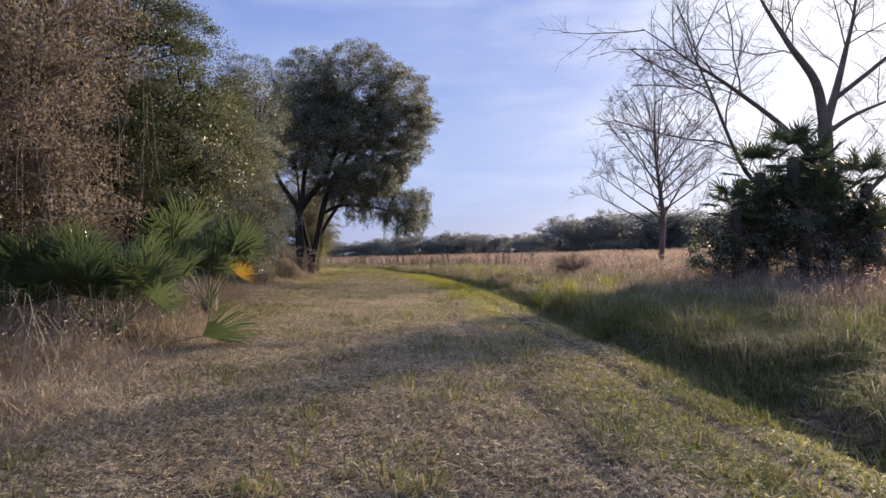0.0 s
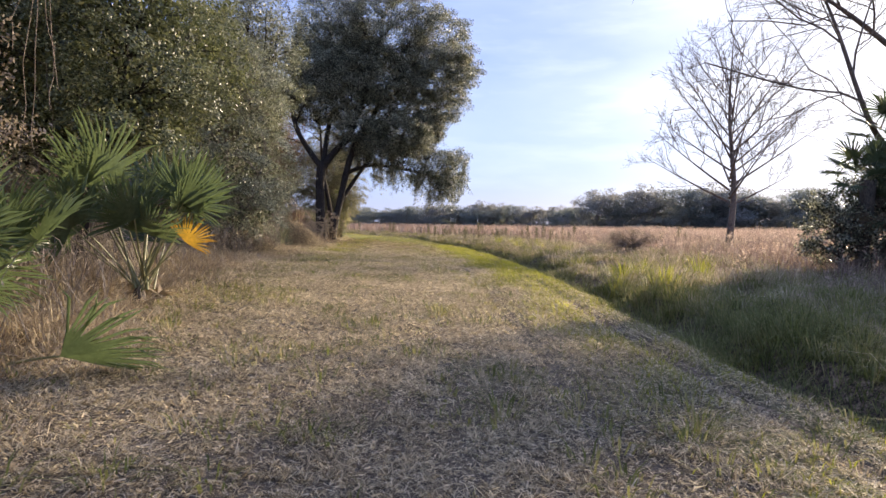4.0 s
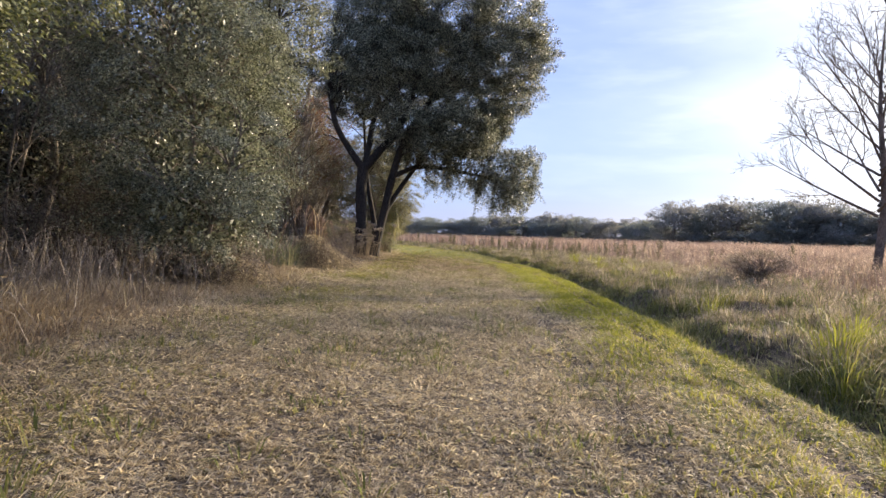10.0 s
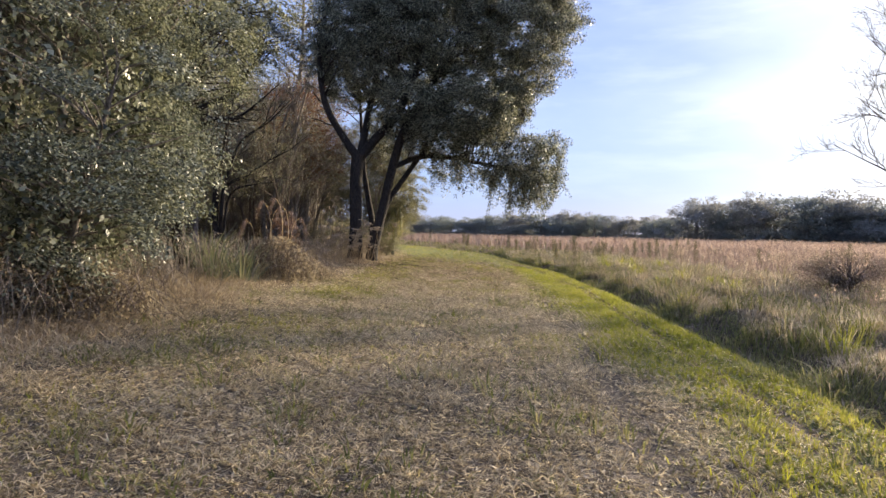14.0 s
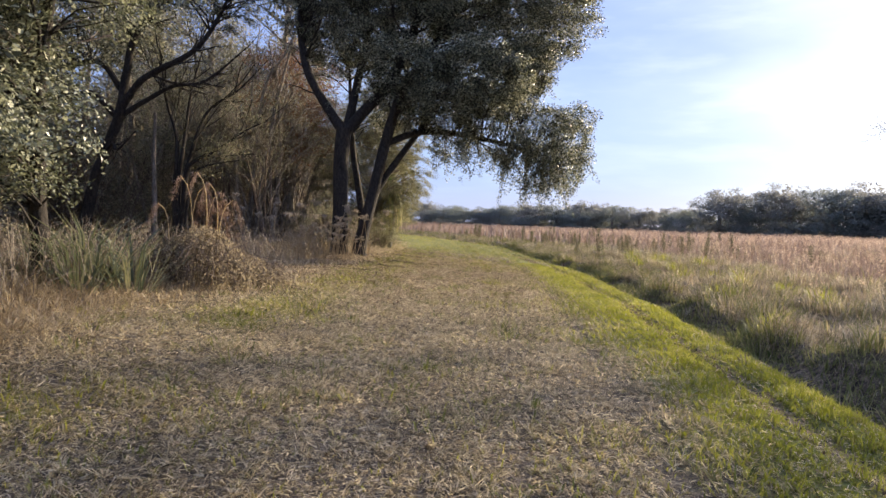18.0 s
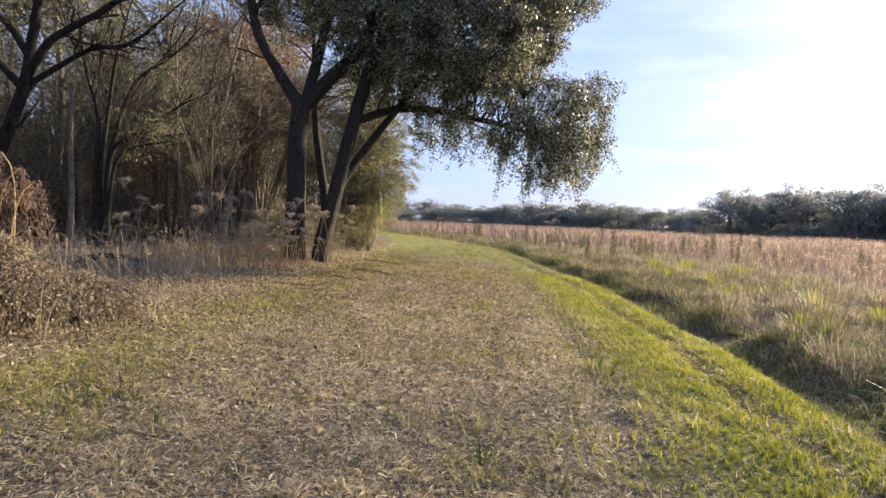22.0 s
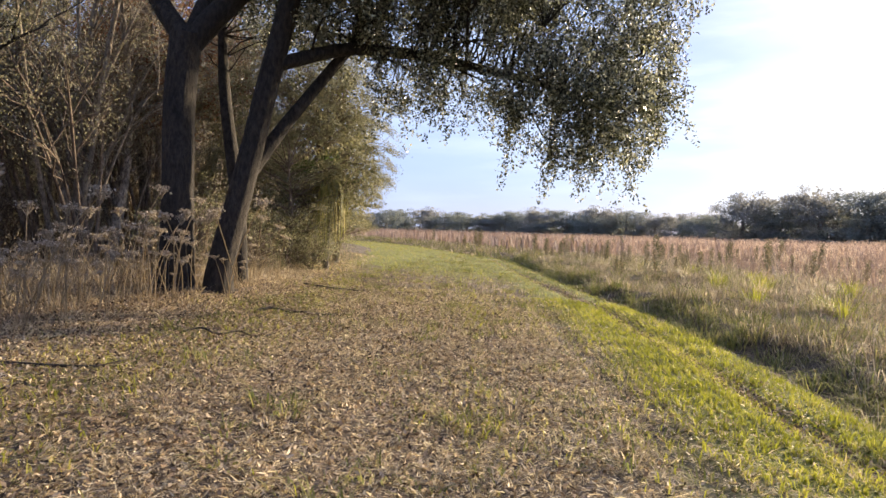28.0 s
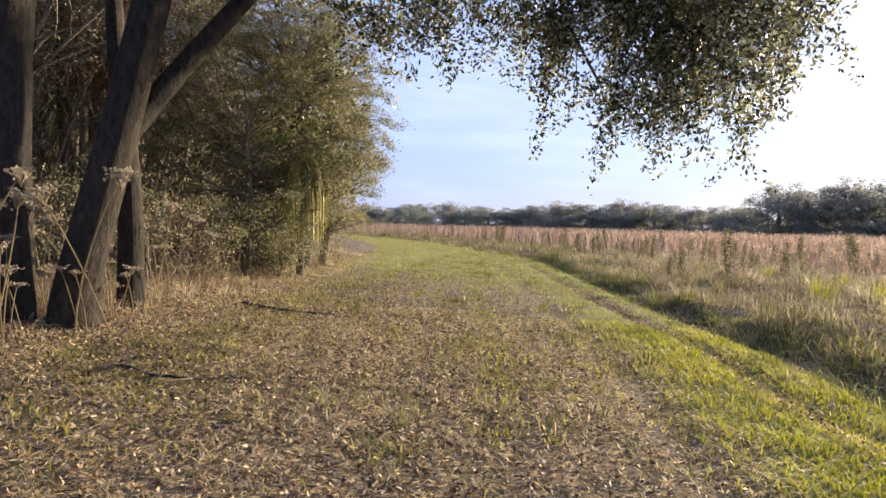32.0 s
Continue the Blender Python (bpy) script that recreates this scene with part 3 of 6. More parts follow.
def leafy(name, base, stems, lobes, clumps, leaves, spread, leaf, m_leaf, m_bark, label, category="tree", rng=RNG, shell=0.45, climb=0.6, droop=0.15, group="", sprays=0, pads=False, core=0, core_leaf=0.3, forks=(), core_low=0.0, airy=0.0):
    """A tree or shrub in leaf: stems, limbs grown out to clumps, and single leaves round the clumps. All places relative to base.
    pads: the clumps are flat shelves that slope outwards; airy: the height under which the crown is thin; core: leaves in the thick of the crown."""
    root = thing(name, base, label, category, group)
    tips = in_lobes(lobes, clumps, rng, shell)
    lines = [stem(p, r) for p, r in stems]
    uprights(lines, m_bark, root)
    P, R = grow(lines, tips, rng, climb)
    tagged(part("branchwork", mesh_of("branchwork", *wood_mesh(P, R), smooth=True), m_bark, root), kind="stuff")
    if forks:
        high = [(p, r) for p, r in lines if p[-1, 2] > 4.6 or p[0, 2] > 3.0]
        pick = [np.linspace(max(len(p) // 5, np.argmax(p[:, 2] > 3.9)), int(len(p) * 0.82), 5).astype(int) for p, r in high]
        rounds = ramify(np.array([p[i] for (p, r), i in zip(high, pick)]), np.array([r[i] for (p, r), i in zip(high, pick)]), forks, 0.38, 0.95, 0.12, rng, 0.009, 0.02)
        tagged(part("twigwork", mesh_of("twigwork", *join([tubes(p, r, 4) for p, r in rounds]), smooth=True), m_bark, root), kind="stuff")
    per = rng.poisson(np.where(tips[:, 2] < airy, leaves * 0.5, leaves))
    if pads:
        heart = np.mean(np.array(lobes)[:, :3], axis=0)
        out = unit((tips - heart) * np.array([1.0, 1.0, 0.4]))
        tilt = unit(out * 0.55 + np.array([0, 0, 1.0]) + rng.normal(size=tips.shape) * 0.28)
        reach = spread * rng.uniform(0.55, 1.5, (len(tips), 1))
        flat = np.repeat(tilt, per, axis=0)
        w = randdir(len(flat), rng) * rng.random((len(flat), 1)) ** 0.4
        w = w - flat * np.sum(w * flat, axis=1, keepdims=True) * 0.68
        C = np.repeat(tips, per, axis=0) + w * np.repeat(reach, per, axis=0)
        foliage = [leaf_quads(C, leaf, leaf * 0.5, rng, droop, unit(flat + randdir(len(flat), rng) * 0.45))]
    else:
        C = np.repeat(tips, per, axis=0)
        C = C + randdir(len(C), rng) * (rng.random((len(C), 1)) ** 0.42) * np.array([spread, spread, spread * (0.9 if spread > 1 else 0.6)])
        foliage = [leaf_quads(C, leaf, leaf * 0.5, rng, droop)]
    if sprays:
        low = tips[np.argsort(tips[:, 2])[:sprays]]
        s = rng.random((sprays, 80, 1))
        swing = rng.normal(size=(sprays, 1, 3)) * np.array([0.22, 0.22, 0.0])
        hang = low[:, None] + np.array([0, 0, -1.0]) * s * rng.uniform(0.35, 0.95, (sprays, 1, 1)) + swing * s * s + rng.normal(size=(sprays, 80, 3)) * 0.055
        foliage.append(leaf_quads(hang.reshape(-1, 3), leaf, leaf * 0.5, rng, 0.6))
    if core:
        inner = [(x, y, z, rx * 0.72, ry * 0.72, rz * 0.72) for x, y, z, rx, ry, rz in lobes if min(rx, ry) >= 0.9 and z >= core_low]
        foliage.append(leaf_quads(in_lobes(inner, core, rng, 0.0), core_leaf, core_leaf * 0.55, rng, 0.1))
    part("crown", mesh_of("crown", *join(foliage)), m_leaf, root)
    return root


def ramify(lines, radii, counts, ratio, spread, rise, rng, thin, stout=0.008):
    """Forks each branch again and again. lines (count, 5, 3), radii (count, 5). Returns the branches of every round."""
    P, R = lines, radii
    out = []
    s = np.linspace(0, 1, 5)[None, :, None]
    for k in counts:
        m = len(P) * k
        par = np.repeat(np.arange(len(P)), k)
        f = np.tile((np.arange(k) + 0.5) / k, len(P)) * 0.8 + 0.2 + rng.normal(size=m) * 0.04
        f = np.clip(f, 0.12, 0.995) * 4
        i = np.minimum(f.astype(int), 3)
        w = (f - i)[:, None]
        start = P[par, i] * (1 - w) + P[par, i + 1] * w
        along = unit(P[par, i + 1] - P[par, i])
        length = np.linalg.norm(P[par, 4] - P[par, 0], axis=1) * ratio * rng.uniform(0.6, 1.25, m) * (1.15 - 0.12 * f)
        d = unit(along + unit(np.cross(along, randdir(m, rng))) * (spread * rng.uniform(0.7, 1.3, m))[:, None] + np.array([0, 0, rise]))
        d2 = unit(d + np.array([0, 0, rise * 0.8]) + rng.normal(size=(m, 3)) * 0.18)
        Q = start[:, None] + (d[:, None] * s * 0.5 + d2[:, None] * s * s * 0.5) * length[:, None, None] + rng.normal(size=(m, 5, 3)) * (0.03 * length)[:, None, None] * np.sin(np.pi * s)
        r0 = np.maximum(np.minimum(R[par, i] * 0.6, stout * length + thin), thin)
        R = r0[:, None] * np.linspace(1, 0.55, 5)[None]
        R = np.maximum(R, thin * 0.7)
        P = Q
        out.append((P, R))
    return out


def bare(name, base, stems, counts, label, m_bark, rng=RNG, group="", thin=0.008, ratio=0.5, spread=0.8, rise=0.25, category="tree", leaf=None):
    """A leafless tree: stems, then rounds of finer and finer forks."""
    root = thing(name, base, label, category, group)
    lines = [stem(p, r) for p, r in stems]
    uprights(lines, m_bark, root, 0.03)
    P = np.array([p[np.linspace(len(p) // 4, len(p) - 1, 5).astype(int)] for p, r in lines])
    R = np.array([r[np.linspace(len(p) // 4, len(p) - 1, 5).astype(int)] for p, r in lines])
    rounds = ramify(P, R, counts, ratio, spread, rise, rng, thin)
    part("limbwork", mesh_of("limbwork", *join([tubes(p, r, 5) for p, r in rounds[:2]]), smooth=True), m_bark, root)
    if len(rounds) > 2:
        if leaf:
            ends = np.repeat(rounds[-1][0][:, 2:].reshape(-1, 3), 5, axis=0)
            part("leaf_haze", mesh_of("leaf_haze", *leaf_quads(ends + rng.normal(size=ends.shape) * 0.16, 0.06, 0.03, rng)), leaf, root)
        tagged(part("twigwork", mesh_of("twigwork", *join([tubes(p, r, 3) for p, r in rounds[2:]])), m_bark, root), kind="stuff")
    return root


# the great oak beside the track: two main trunks, a leaning third, and a long limb over the grass
OAK = at(-5.3, 44.0, 0.05)
z0 = OAK[2]
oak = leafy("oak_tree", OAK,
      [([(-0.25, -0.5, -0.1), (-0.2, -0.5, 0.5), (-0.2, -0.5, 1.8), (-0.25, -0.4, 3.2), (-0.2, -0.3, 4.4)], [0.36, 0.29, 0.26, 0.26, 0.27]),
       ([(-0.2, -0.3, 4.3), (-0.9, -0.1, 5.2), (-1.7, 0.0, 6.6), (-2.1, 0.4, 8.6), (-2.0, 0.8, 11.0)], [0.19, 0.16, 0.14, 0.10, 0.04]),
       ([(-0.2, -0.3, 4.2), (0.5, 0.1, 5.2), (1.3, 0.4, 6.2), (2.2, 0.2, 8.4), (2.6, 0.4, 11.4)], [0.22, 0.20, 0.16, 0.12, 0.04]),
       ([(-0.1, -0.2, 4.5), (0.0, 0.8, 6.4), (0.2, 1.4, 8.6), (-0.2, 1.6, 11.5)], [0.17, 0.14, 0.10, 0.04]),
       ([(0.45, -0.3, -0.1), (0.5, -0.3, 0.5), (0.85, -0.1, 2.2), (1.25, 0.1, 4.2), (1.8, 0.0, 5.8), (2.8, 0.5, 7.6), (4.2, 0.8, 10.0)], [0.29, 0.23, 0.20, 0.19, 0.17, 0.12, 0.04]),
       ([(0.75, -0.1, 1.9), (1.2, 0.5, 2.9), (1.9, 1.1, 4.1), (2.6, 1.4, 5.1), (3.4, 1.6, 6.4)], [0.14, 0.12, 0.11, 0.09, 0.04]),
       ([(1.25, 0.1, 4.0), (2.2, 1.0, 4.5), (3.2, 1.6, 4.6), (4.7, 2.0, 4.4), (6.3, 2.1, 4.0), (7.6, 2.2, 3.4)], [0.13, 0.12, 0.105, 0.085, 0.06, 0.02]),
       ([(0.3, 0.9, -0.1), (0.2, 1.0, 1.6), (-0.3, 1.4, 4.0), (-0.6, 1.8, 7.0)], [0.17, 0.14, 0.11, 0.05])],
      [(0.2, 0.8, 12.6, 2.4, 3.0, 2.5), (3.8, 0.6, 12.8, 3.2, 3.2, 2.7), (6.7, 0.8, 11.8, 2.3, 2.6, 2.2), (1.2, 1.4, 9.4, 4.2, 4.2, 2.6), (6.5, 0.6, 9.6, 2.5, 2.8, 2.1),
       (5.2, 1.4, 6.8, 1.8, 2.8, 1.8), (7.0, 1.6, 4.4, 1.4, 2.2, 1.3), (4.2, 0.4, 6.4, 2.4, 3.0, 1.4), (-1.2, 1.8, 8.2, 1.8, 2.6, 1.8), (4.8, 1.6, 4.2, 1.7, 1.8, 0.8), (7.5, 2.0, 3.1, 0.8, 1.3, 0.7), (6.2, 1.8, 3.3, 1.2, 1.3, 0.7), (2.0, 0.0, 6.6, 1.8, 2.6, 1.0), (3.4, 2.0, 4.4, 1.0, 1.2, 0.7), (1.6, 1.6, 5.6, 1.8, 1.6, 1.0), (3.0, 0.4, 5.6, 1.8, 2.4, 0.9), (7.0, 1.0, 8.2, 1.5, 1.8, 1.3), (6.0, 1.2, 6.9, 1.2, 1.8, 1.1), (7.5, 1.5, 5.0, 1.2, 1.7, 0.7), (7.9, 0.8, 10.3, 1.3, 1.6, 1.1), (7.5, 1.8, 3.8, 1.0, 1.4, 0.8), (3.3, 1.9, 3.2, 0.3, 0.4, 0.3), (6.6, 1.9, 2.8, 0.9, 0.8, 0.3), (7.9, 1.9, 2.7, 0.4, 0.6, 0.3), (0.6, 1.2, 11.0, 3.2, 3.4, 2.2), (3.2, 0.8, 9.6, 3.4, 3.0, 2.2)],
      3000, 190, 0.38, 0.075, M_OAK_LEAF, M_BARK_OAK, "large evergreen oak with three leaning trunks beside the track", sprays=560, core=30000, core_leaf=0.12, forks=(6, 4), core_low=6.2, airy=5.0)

rng = np.random.default_rng(46)
for x, y, z, length in [(1.4, 0.2, 5.6, 0.9), (2.0, 0.4, 5.2, 0.7), (3.2, 1.2, 4.6, 0.6), (0.8, 0.4, 6.2, 0.8), (2.6, -0.4, 6.0, 0.7), (-0.8, -0.2, 5.4, 0.6), (4.4, 1.8, 4.4, 0.6), (1.0, -0.4, 7.0, 0.9)]:
    k = 220
    C = np.stack([x + rng.normal(size=k) * 0.05, y + rng.normal(size=k) * 0.05, z - rng.random(k) * length], 1)
    tagged(part("hanging_moss", mesh_of("hanging_moss", *leaf_quads(C, 0.12, 0.012, rng, 2.0)), M_MOSS, oak), "grey strand of hanging moss", kind="stuff")

# evergreen and silvery bushes and trees along the wood's edge
leafy("evergreen_tree", at(-6.8, 18.0), [([(0, 0, -0.1), (0.1, 0.1, 2.2), (-0.1, 0.2, 5.0), (0.1, 0, 7.5)], [0.20, 0.16, 0.11, 0.04]), ([(0.5, -0.4, -0.1), (1.0, -0.6, 2.0), (1.6, -0.5, 4.4)], [0.13, 0.1, 0.04])],
      [(0.0, 0.2, 5.6, 3.0, 3.0, 2.6), (1.6, -0.6, 4.2, 2.0, 2.4, 1.8), (1.4, -1.2, 2.6, 2.0, 2.0, 0.9), (-1.0, -1.5, 3.6, 2.4, 2.2, 1.8), (0.2, 0.4, 7.8, 1.6, 1.8, 1.2)],
      420, 360, 0.46, 0.062, M_OLIVE_LEAF, M_BARK_OAK, "olive-green evergreen tree at the edge of the wood", pads=True, core=22000, core_leaf=0.1, shell=0.6)
leafy("silvery_shrub", at(-5.9, 25.2), [([(0, 0, -0.1), (0.2, 0, 1.6), (0.1, 0.3, 4.0)], [0.11, 0.09, 0.04]), ([(-0.4, 0.3, -0.1), (-0.8, 0.4, 2.0), (-0.6, 0.6, 5.0)], [0.10, 0.08, 0.03]), ([(0.4, -0.3, -0.1), (1.0, -0.8, 1.2), (1.6, -1.0, 2.8)], [0.07, 0.05, 0.02])],
      [(0.1, -0.2, 2.6, 2.3, 2.7, 2.0), (0.7, -0.8, 1.3, 1.6, 2.2, 0.9), (-0.2, 0.3, 5.0, 2.2, 2.6, 1.7), (-0.6, 0.5, 6.6, 1.5, 1.8, 0.9)],
      430, 320, 0.46, 0.054, M_SILVER_LEAF, M_BARK_WOOD, "grey-green leafy shrub rising over dead weeds", "shrub", pads=True, core=9000, core_leaf=0.12, shell=0.6)
leafy("evergreen_tree", at(-6.3, 30.0), [([(0, 0, -0.1), (-0.1, 0, 2.5), (0.2, 0.2, 6.0)], [0.14, 0.11, 0.04])],
      [(0.0, 0, 5.6, 1.9, 2.4, 1.9), (-0.1, -1.0, 2.5, 1.3, 1.5, 1.5), (-0.6, 0.2, 7.4, 1.8, 2.0, 1.4), (-0.8, -0.6, 4.0, 1.6, 1.8, 1.2), (0.9, 1.0, 6.8, 1.4, 1.8, 1.5), (0.3, 0.6, 8.8, 1.8, 2.0, 1.3)], 430, 170, 0.45, 0.072, M_SILVER_LEAF, M_BARK_OAK, "thin-crowned grey-green tree in the wood", pads=True, core=3000, core_leaf=0.14)
leafy("spreading_oak_tree", at(-15.1, 43.5), [([(0, 0, -0.1), (0.5, 0, 2.1), (0.95, 0, 3.3), (1.45, 0, 4.6), (1.7, 0, 6.1)], [0.23, 0.19, 0.18, 0.17, 0.14]),
      ([(1.5, 0, 4.8), (2.3, -0.2, 5.7), (3.0, -0.3, 6.1), (4.5, -0.5, 6.8), (5.5, -0.6, 8.1), (6.2, -0.7, 9.8)], [0.13, 0.12, 0.11, 0.09, 0.06, 0.02]),
      ([(1.4, 0, 4.5), (2.4, 0.2, 5.2), (3.4, 0.2, 5.7), (4.5, 0.3, 5.9), (6.0, 0.5, 7.2)], [0.10, 0.085, 0.07, 0.055, 0.02]),
      ([(1.4, 0, 4.5), (0.6, -0.2, 5.3), (-0.2, -0.3, 5.2), (-2.0, -0.6, 5.3), (-4.0, -0.8, 6.2)], [0.12, 0.11, 0.10, 0.08, 0.03]),
      ([(1.6, 0, 5.4), (0.6, 0.1, 6.5), (-0.9, 0, 6.3), (-3.0, 0.2, 7.2)], [0.12, 0.10, 0.08, 0.02]),
      ([(0.9, 0, 3.2), (1.6, -0.6, 3.5), (2.0, -0.9, 3.3), (2.8, -1.2, 3.9)], [0.07, 0.055, 0.045, 0.015]),
      ([(1.7, 0, 6.0), (2.0, 0, 7.3), (3.0, 0.3, 9.0), (3.6, 0.4, 11.0)], [0.14, 0.12, 0.08, 0.03])],
      [(2.0, 0.0, 9.4, 5.0, 3.6, 1.9), (-3.0, -0.8, 8.0, 3.4, 2.8, 1.6), (5.2, -0.5, 8.8, 2.4, 2.4, 1.3), (0.4, 0.4, 7.2, 2.6, 2.0, 0.9), (-5.0, -2.0, 6.2, 2.2, 2.2, 1.8)], 520, 110, 0.5, 0.09, M_OAK_LEAF, M_BARK_OAK, "dark oak with wide low limbs inside the wood", pads=True, core=4000, core_leaf=0.14, forks=(8, 5, 3))
bare("dark_forked_tree", at(-11.7, 44.2), [([(0, 0, -0.1), (0.15, 0, 1.4), (0.35, 0, 2.9), (1.4, -0.1, 3.5), (2.5, -0.2, 4.2), (3.4, -0.2, 4.6)], [0.11, 0.09, 0.075, 0.055, 0.035, 0.012]), ([(0.1, 0.1, -0.1), (0.1, 0.1, 2.0), (0.3, 0.1, 3.2), (0.95, 0.1, 4.9), (2.1, 0.1, 5.7), (3.2, 0.1, 6.8)], [0.10, 0.08, 0.07, 0.05, 0.035, 0.012]),
      ([(-0.1, 0, -0.1), (-0.1, 0.1, 2.2), (0.1, 0.1, 4.0), (0.35, 0.1, 5.7), (0.8, 0.2, 7.6)], [0.10, 0.08, 0.06, 0.045, 0.012]), ([(-0.15, 0, -0.1), (-0.2, 0, 2.0), (-0.15, 0, 3.9), (-0.6, 0, 5.4), (-0.9, 0, 7.6)], [0.10, 0.08, 0.06, 0.045, 0.012]), ([(0.3, -0.2, -0.1), (0.4, -0.2, 1.6), (0.8, -0.4, 2.7), (1.9, -0.8, 3.0), (2.8, -1.0, 3.1)], [0.08, 0.06, 0.05, 0.03, 0.01])],
     (6, 4, 3), "dark tree with many crooked forking stems in the wood", M_BARK_OAK, np.random.default_rng(57), thin=0.007, ratio=0.45, spread=0.8, rise=0.2, leaf=M_VINE_LEAF)
bare("grey_forest_tree", at(-10.6, 48.0), [([(0, 0, -0.1), (0.05, 0, 1.5), (0.2, 0, 4.2), (0.6, 0, 6.7), (1.5, 0, 8.1), (2.0, 0, 9.6)], [0.11, 0.095, 0.08, 0.065, 0.045, 0.015]), ([(0.2, 0, 4.0), (0.0, 0.1, 5.6), (0.0, 0.1, 7.1), (0.3, 0.1, 9.5)], [0.06, 0.05, 0.04, 0.012])],
     (7, 4, 3), "slender grey tree leaning among the thicket", M_BARK_GREY, np.random.default_rng(58), thin=0.006, ratio=0.35, spread=0.8, rise=0.3)
bare("grey_forest_tree", at(-10.2, 47.6), [([(0, 0, -0.1), (0.1, 0, 1.6), (0.3, 0, 2.8), (0.8, 0, 5.7), (1.35, 0, 8.0), (1.8, 0, 9.8)], [0.10, 0.085, 0.075, 0.06, 0.04, 0.015]), ([(0.5, 0, 4.2), (1.0, 0.1, 5.4), (1.7, 0.1, 6.8)], [0.045, 0.035, 0.012])],
     (7, 4, 3), "slender grey tree leaning among the thicket", M_BARK_GREY, np.random.default_rng(59), thin=0.006, ratio=0.35, spread=0.8, rise=0.3)
snag = thing("dead_tree", at(-12.75, 44.3), "pale broken dead trunk standing in the wood", "tree trunk")
p, r = stem([(0, 0, -0.1), (0.03, 0, 1.6), (-0.04, 0.02, 3.2), (0.0, 0, 4.9)], [0.10, 0.085, 0.075, 0.06])
part("trunk", mesh_of("trunk", *tubes(p[None], r[None], 9), smooth=True), M_BARK_GREY, snag)
for z, dx, dz in [(4.3, 0.5, 0.5), (3.4, -0.4, 0.6), (4.8, -0.15, 0.4)]:
    q, r = stem([(0, 0, z), (dx * 0.5, 0.1, z + dz * 0.4), (dx, 0.1, z + dz)], [0.03, 0.02, 0.01], 3)
    part("limb", mesh_of("limb", *tubes(q[None], r[None], 5), smooth=True), M_BARK_GREY, snag)
leafy("vine_covered_bush", at(-6.2, 52.4), [([(0, 0, -0.1), (0.1, 0, 1.8), (0.4, 0.2, 4.2)], [0.14, 0.1, 0.04]), ([(0.3, 2.4, -0.1), (0.5, 2.4, 2.0), (0.4, 2.6, 5.0)], [0.13, 0.1, 0.04]), ([(0.2, -2.2, -0.1), (0.4, -2.4, 1.4), (0.3, -2.4, 2.8)], [0.08, 0.06, 0.03])],
      [(0.4, -1.2, 1.5, 1.3, 2.0, 1.4), (1.1, -0.2, 3.3, 1.7, 2.2, 1.9), (0.9, 0.4, 5.0, 1.6, 2.4, 1.5), (-0.4, 0.2, 6.4, 2.0, 2.6, 1.4), (-1.4, -0.4, 4.4, 1.9, 2.6, 2.0), (-1.4, -1.0, 2.2, 1.6, 1.8, 1.8), (0.4, 2.2, 2.4, 1.4, 2.6, 2.2), (-0.4, 3.4, 4.6, 1.8, 2.4, 2.0), (1.7, -0.6, 2.4, 0.9, 1.2, 1.0)],
      950, 190, 0.38, 0.055, M_VINE_LEAF, M_BARK_BROWN, "tall bush smothered in grey-green vines", "bush", pads=True, core=9000, core_leaf=0.13, shell=0.6)
for x, y, size, tall in [(-6.9, 46.6, 1.1, 1.3), (-6.2, 48.4, 1.0, 1.1), (-7.6, 48.2, 1.2, 1.6), (-5.3, 50.2, 0.6, 0.75), (-5.9, 50.6, 0.7, 0.9)]:
    leafy("thicket_shrub", at(x, y), [([(0, 0, -0.1), (0.1, 0.05, tall * 0.5), (0.2, 0, tall)], [0.025, 0.018, 0.008]), ([(0.1, 0, -0.1), (-0.2, 0.1, tall * 0.5), (-0.4, 0, tall)], [0.025, 0.018, 0.008])], [(0, 0, tall * 0.75, size, size, tall * 0.7)], 75, 34, 0.34, 0.055, M_VINE_LEAF, M_BARK_BROWN, "twiggy half-bare shrub at the foot of the thicket", "shrub", group="shrubs beside the oak")
# added thickets: they hide sunlit trunks so the gap under the trees reads black
for x, y in [(-9.6, 17.4), (-9.3, 21.4), (-9.6, 25.6), (-10.4, 13.4)]:
    leafy("added_thicket", at(x, y), [([(0, 0, -0.1), (0.1, 0.05, 1.2), (0.2, 0, 2.6)], [0.06, 0.05, 0.02]), ([(0.1, 0.3, -0.1), (-0.3, 0.6, 1.2), (-0.6, 0.8, 2.4)], [0.05, 0.04, 0.02])], [(0, 0, 1.7, 1.6, 2.1, 1.5), (-0.6, 0.4, 3.2, 1.6, 2.0, 1.3)], 160, 70, 0.45, 0.08, M_OAK_LEAF, M_BARK_OAK, "added evergreen thicket darkening the gap under the trees", "bush", pads=True, core=3500, core_leaf=0.15, group="thickets of the wood")
leafy("rusty_tree", at(-10.0, 51.0), [([(0, 0, -0.1), (0.1, 0, 4.0), (0, 0.2, 9.5)], [0.2, 0.15, 0.04])],
      [(0, 0, 6.6, 2.6, 2.6, 3.4)], 260, 60, 0.5, 0.10, M_RUST_LEAF, M_BARK_GREY, "tree with rust-brown winter foliage behind the oak")

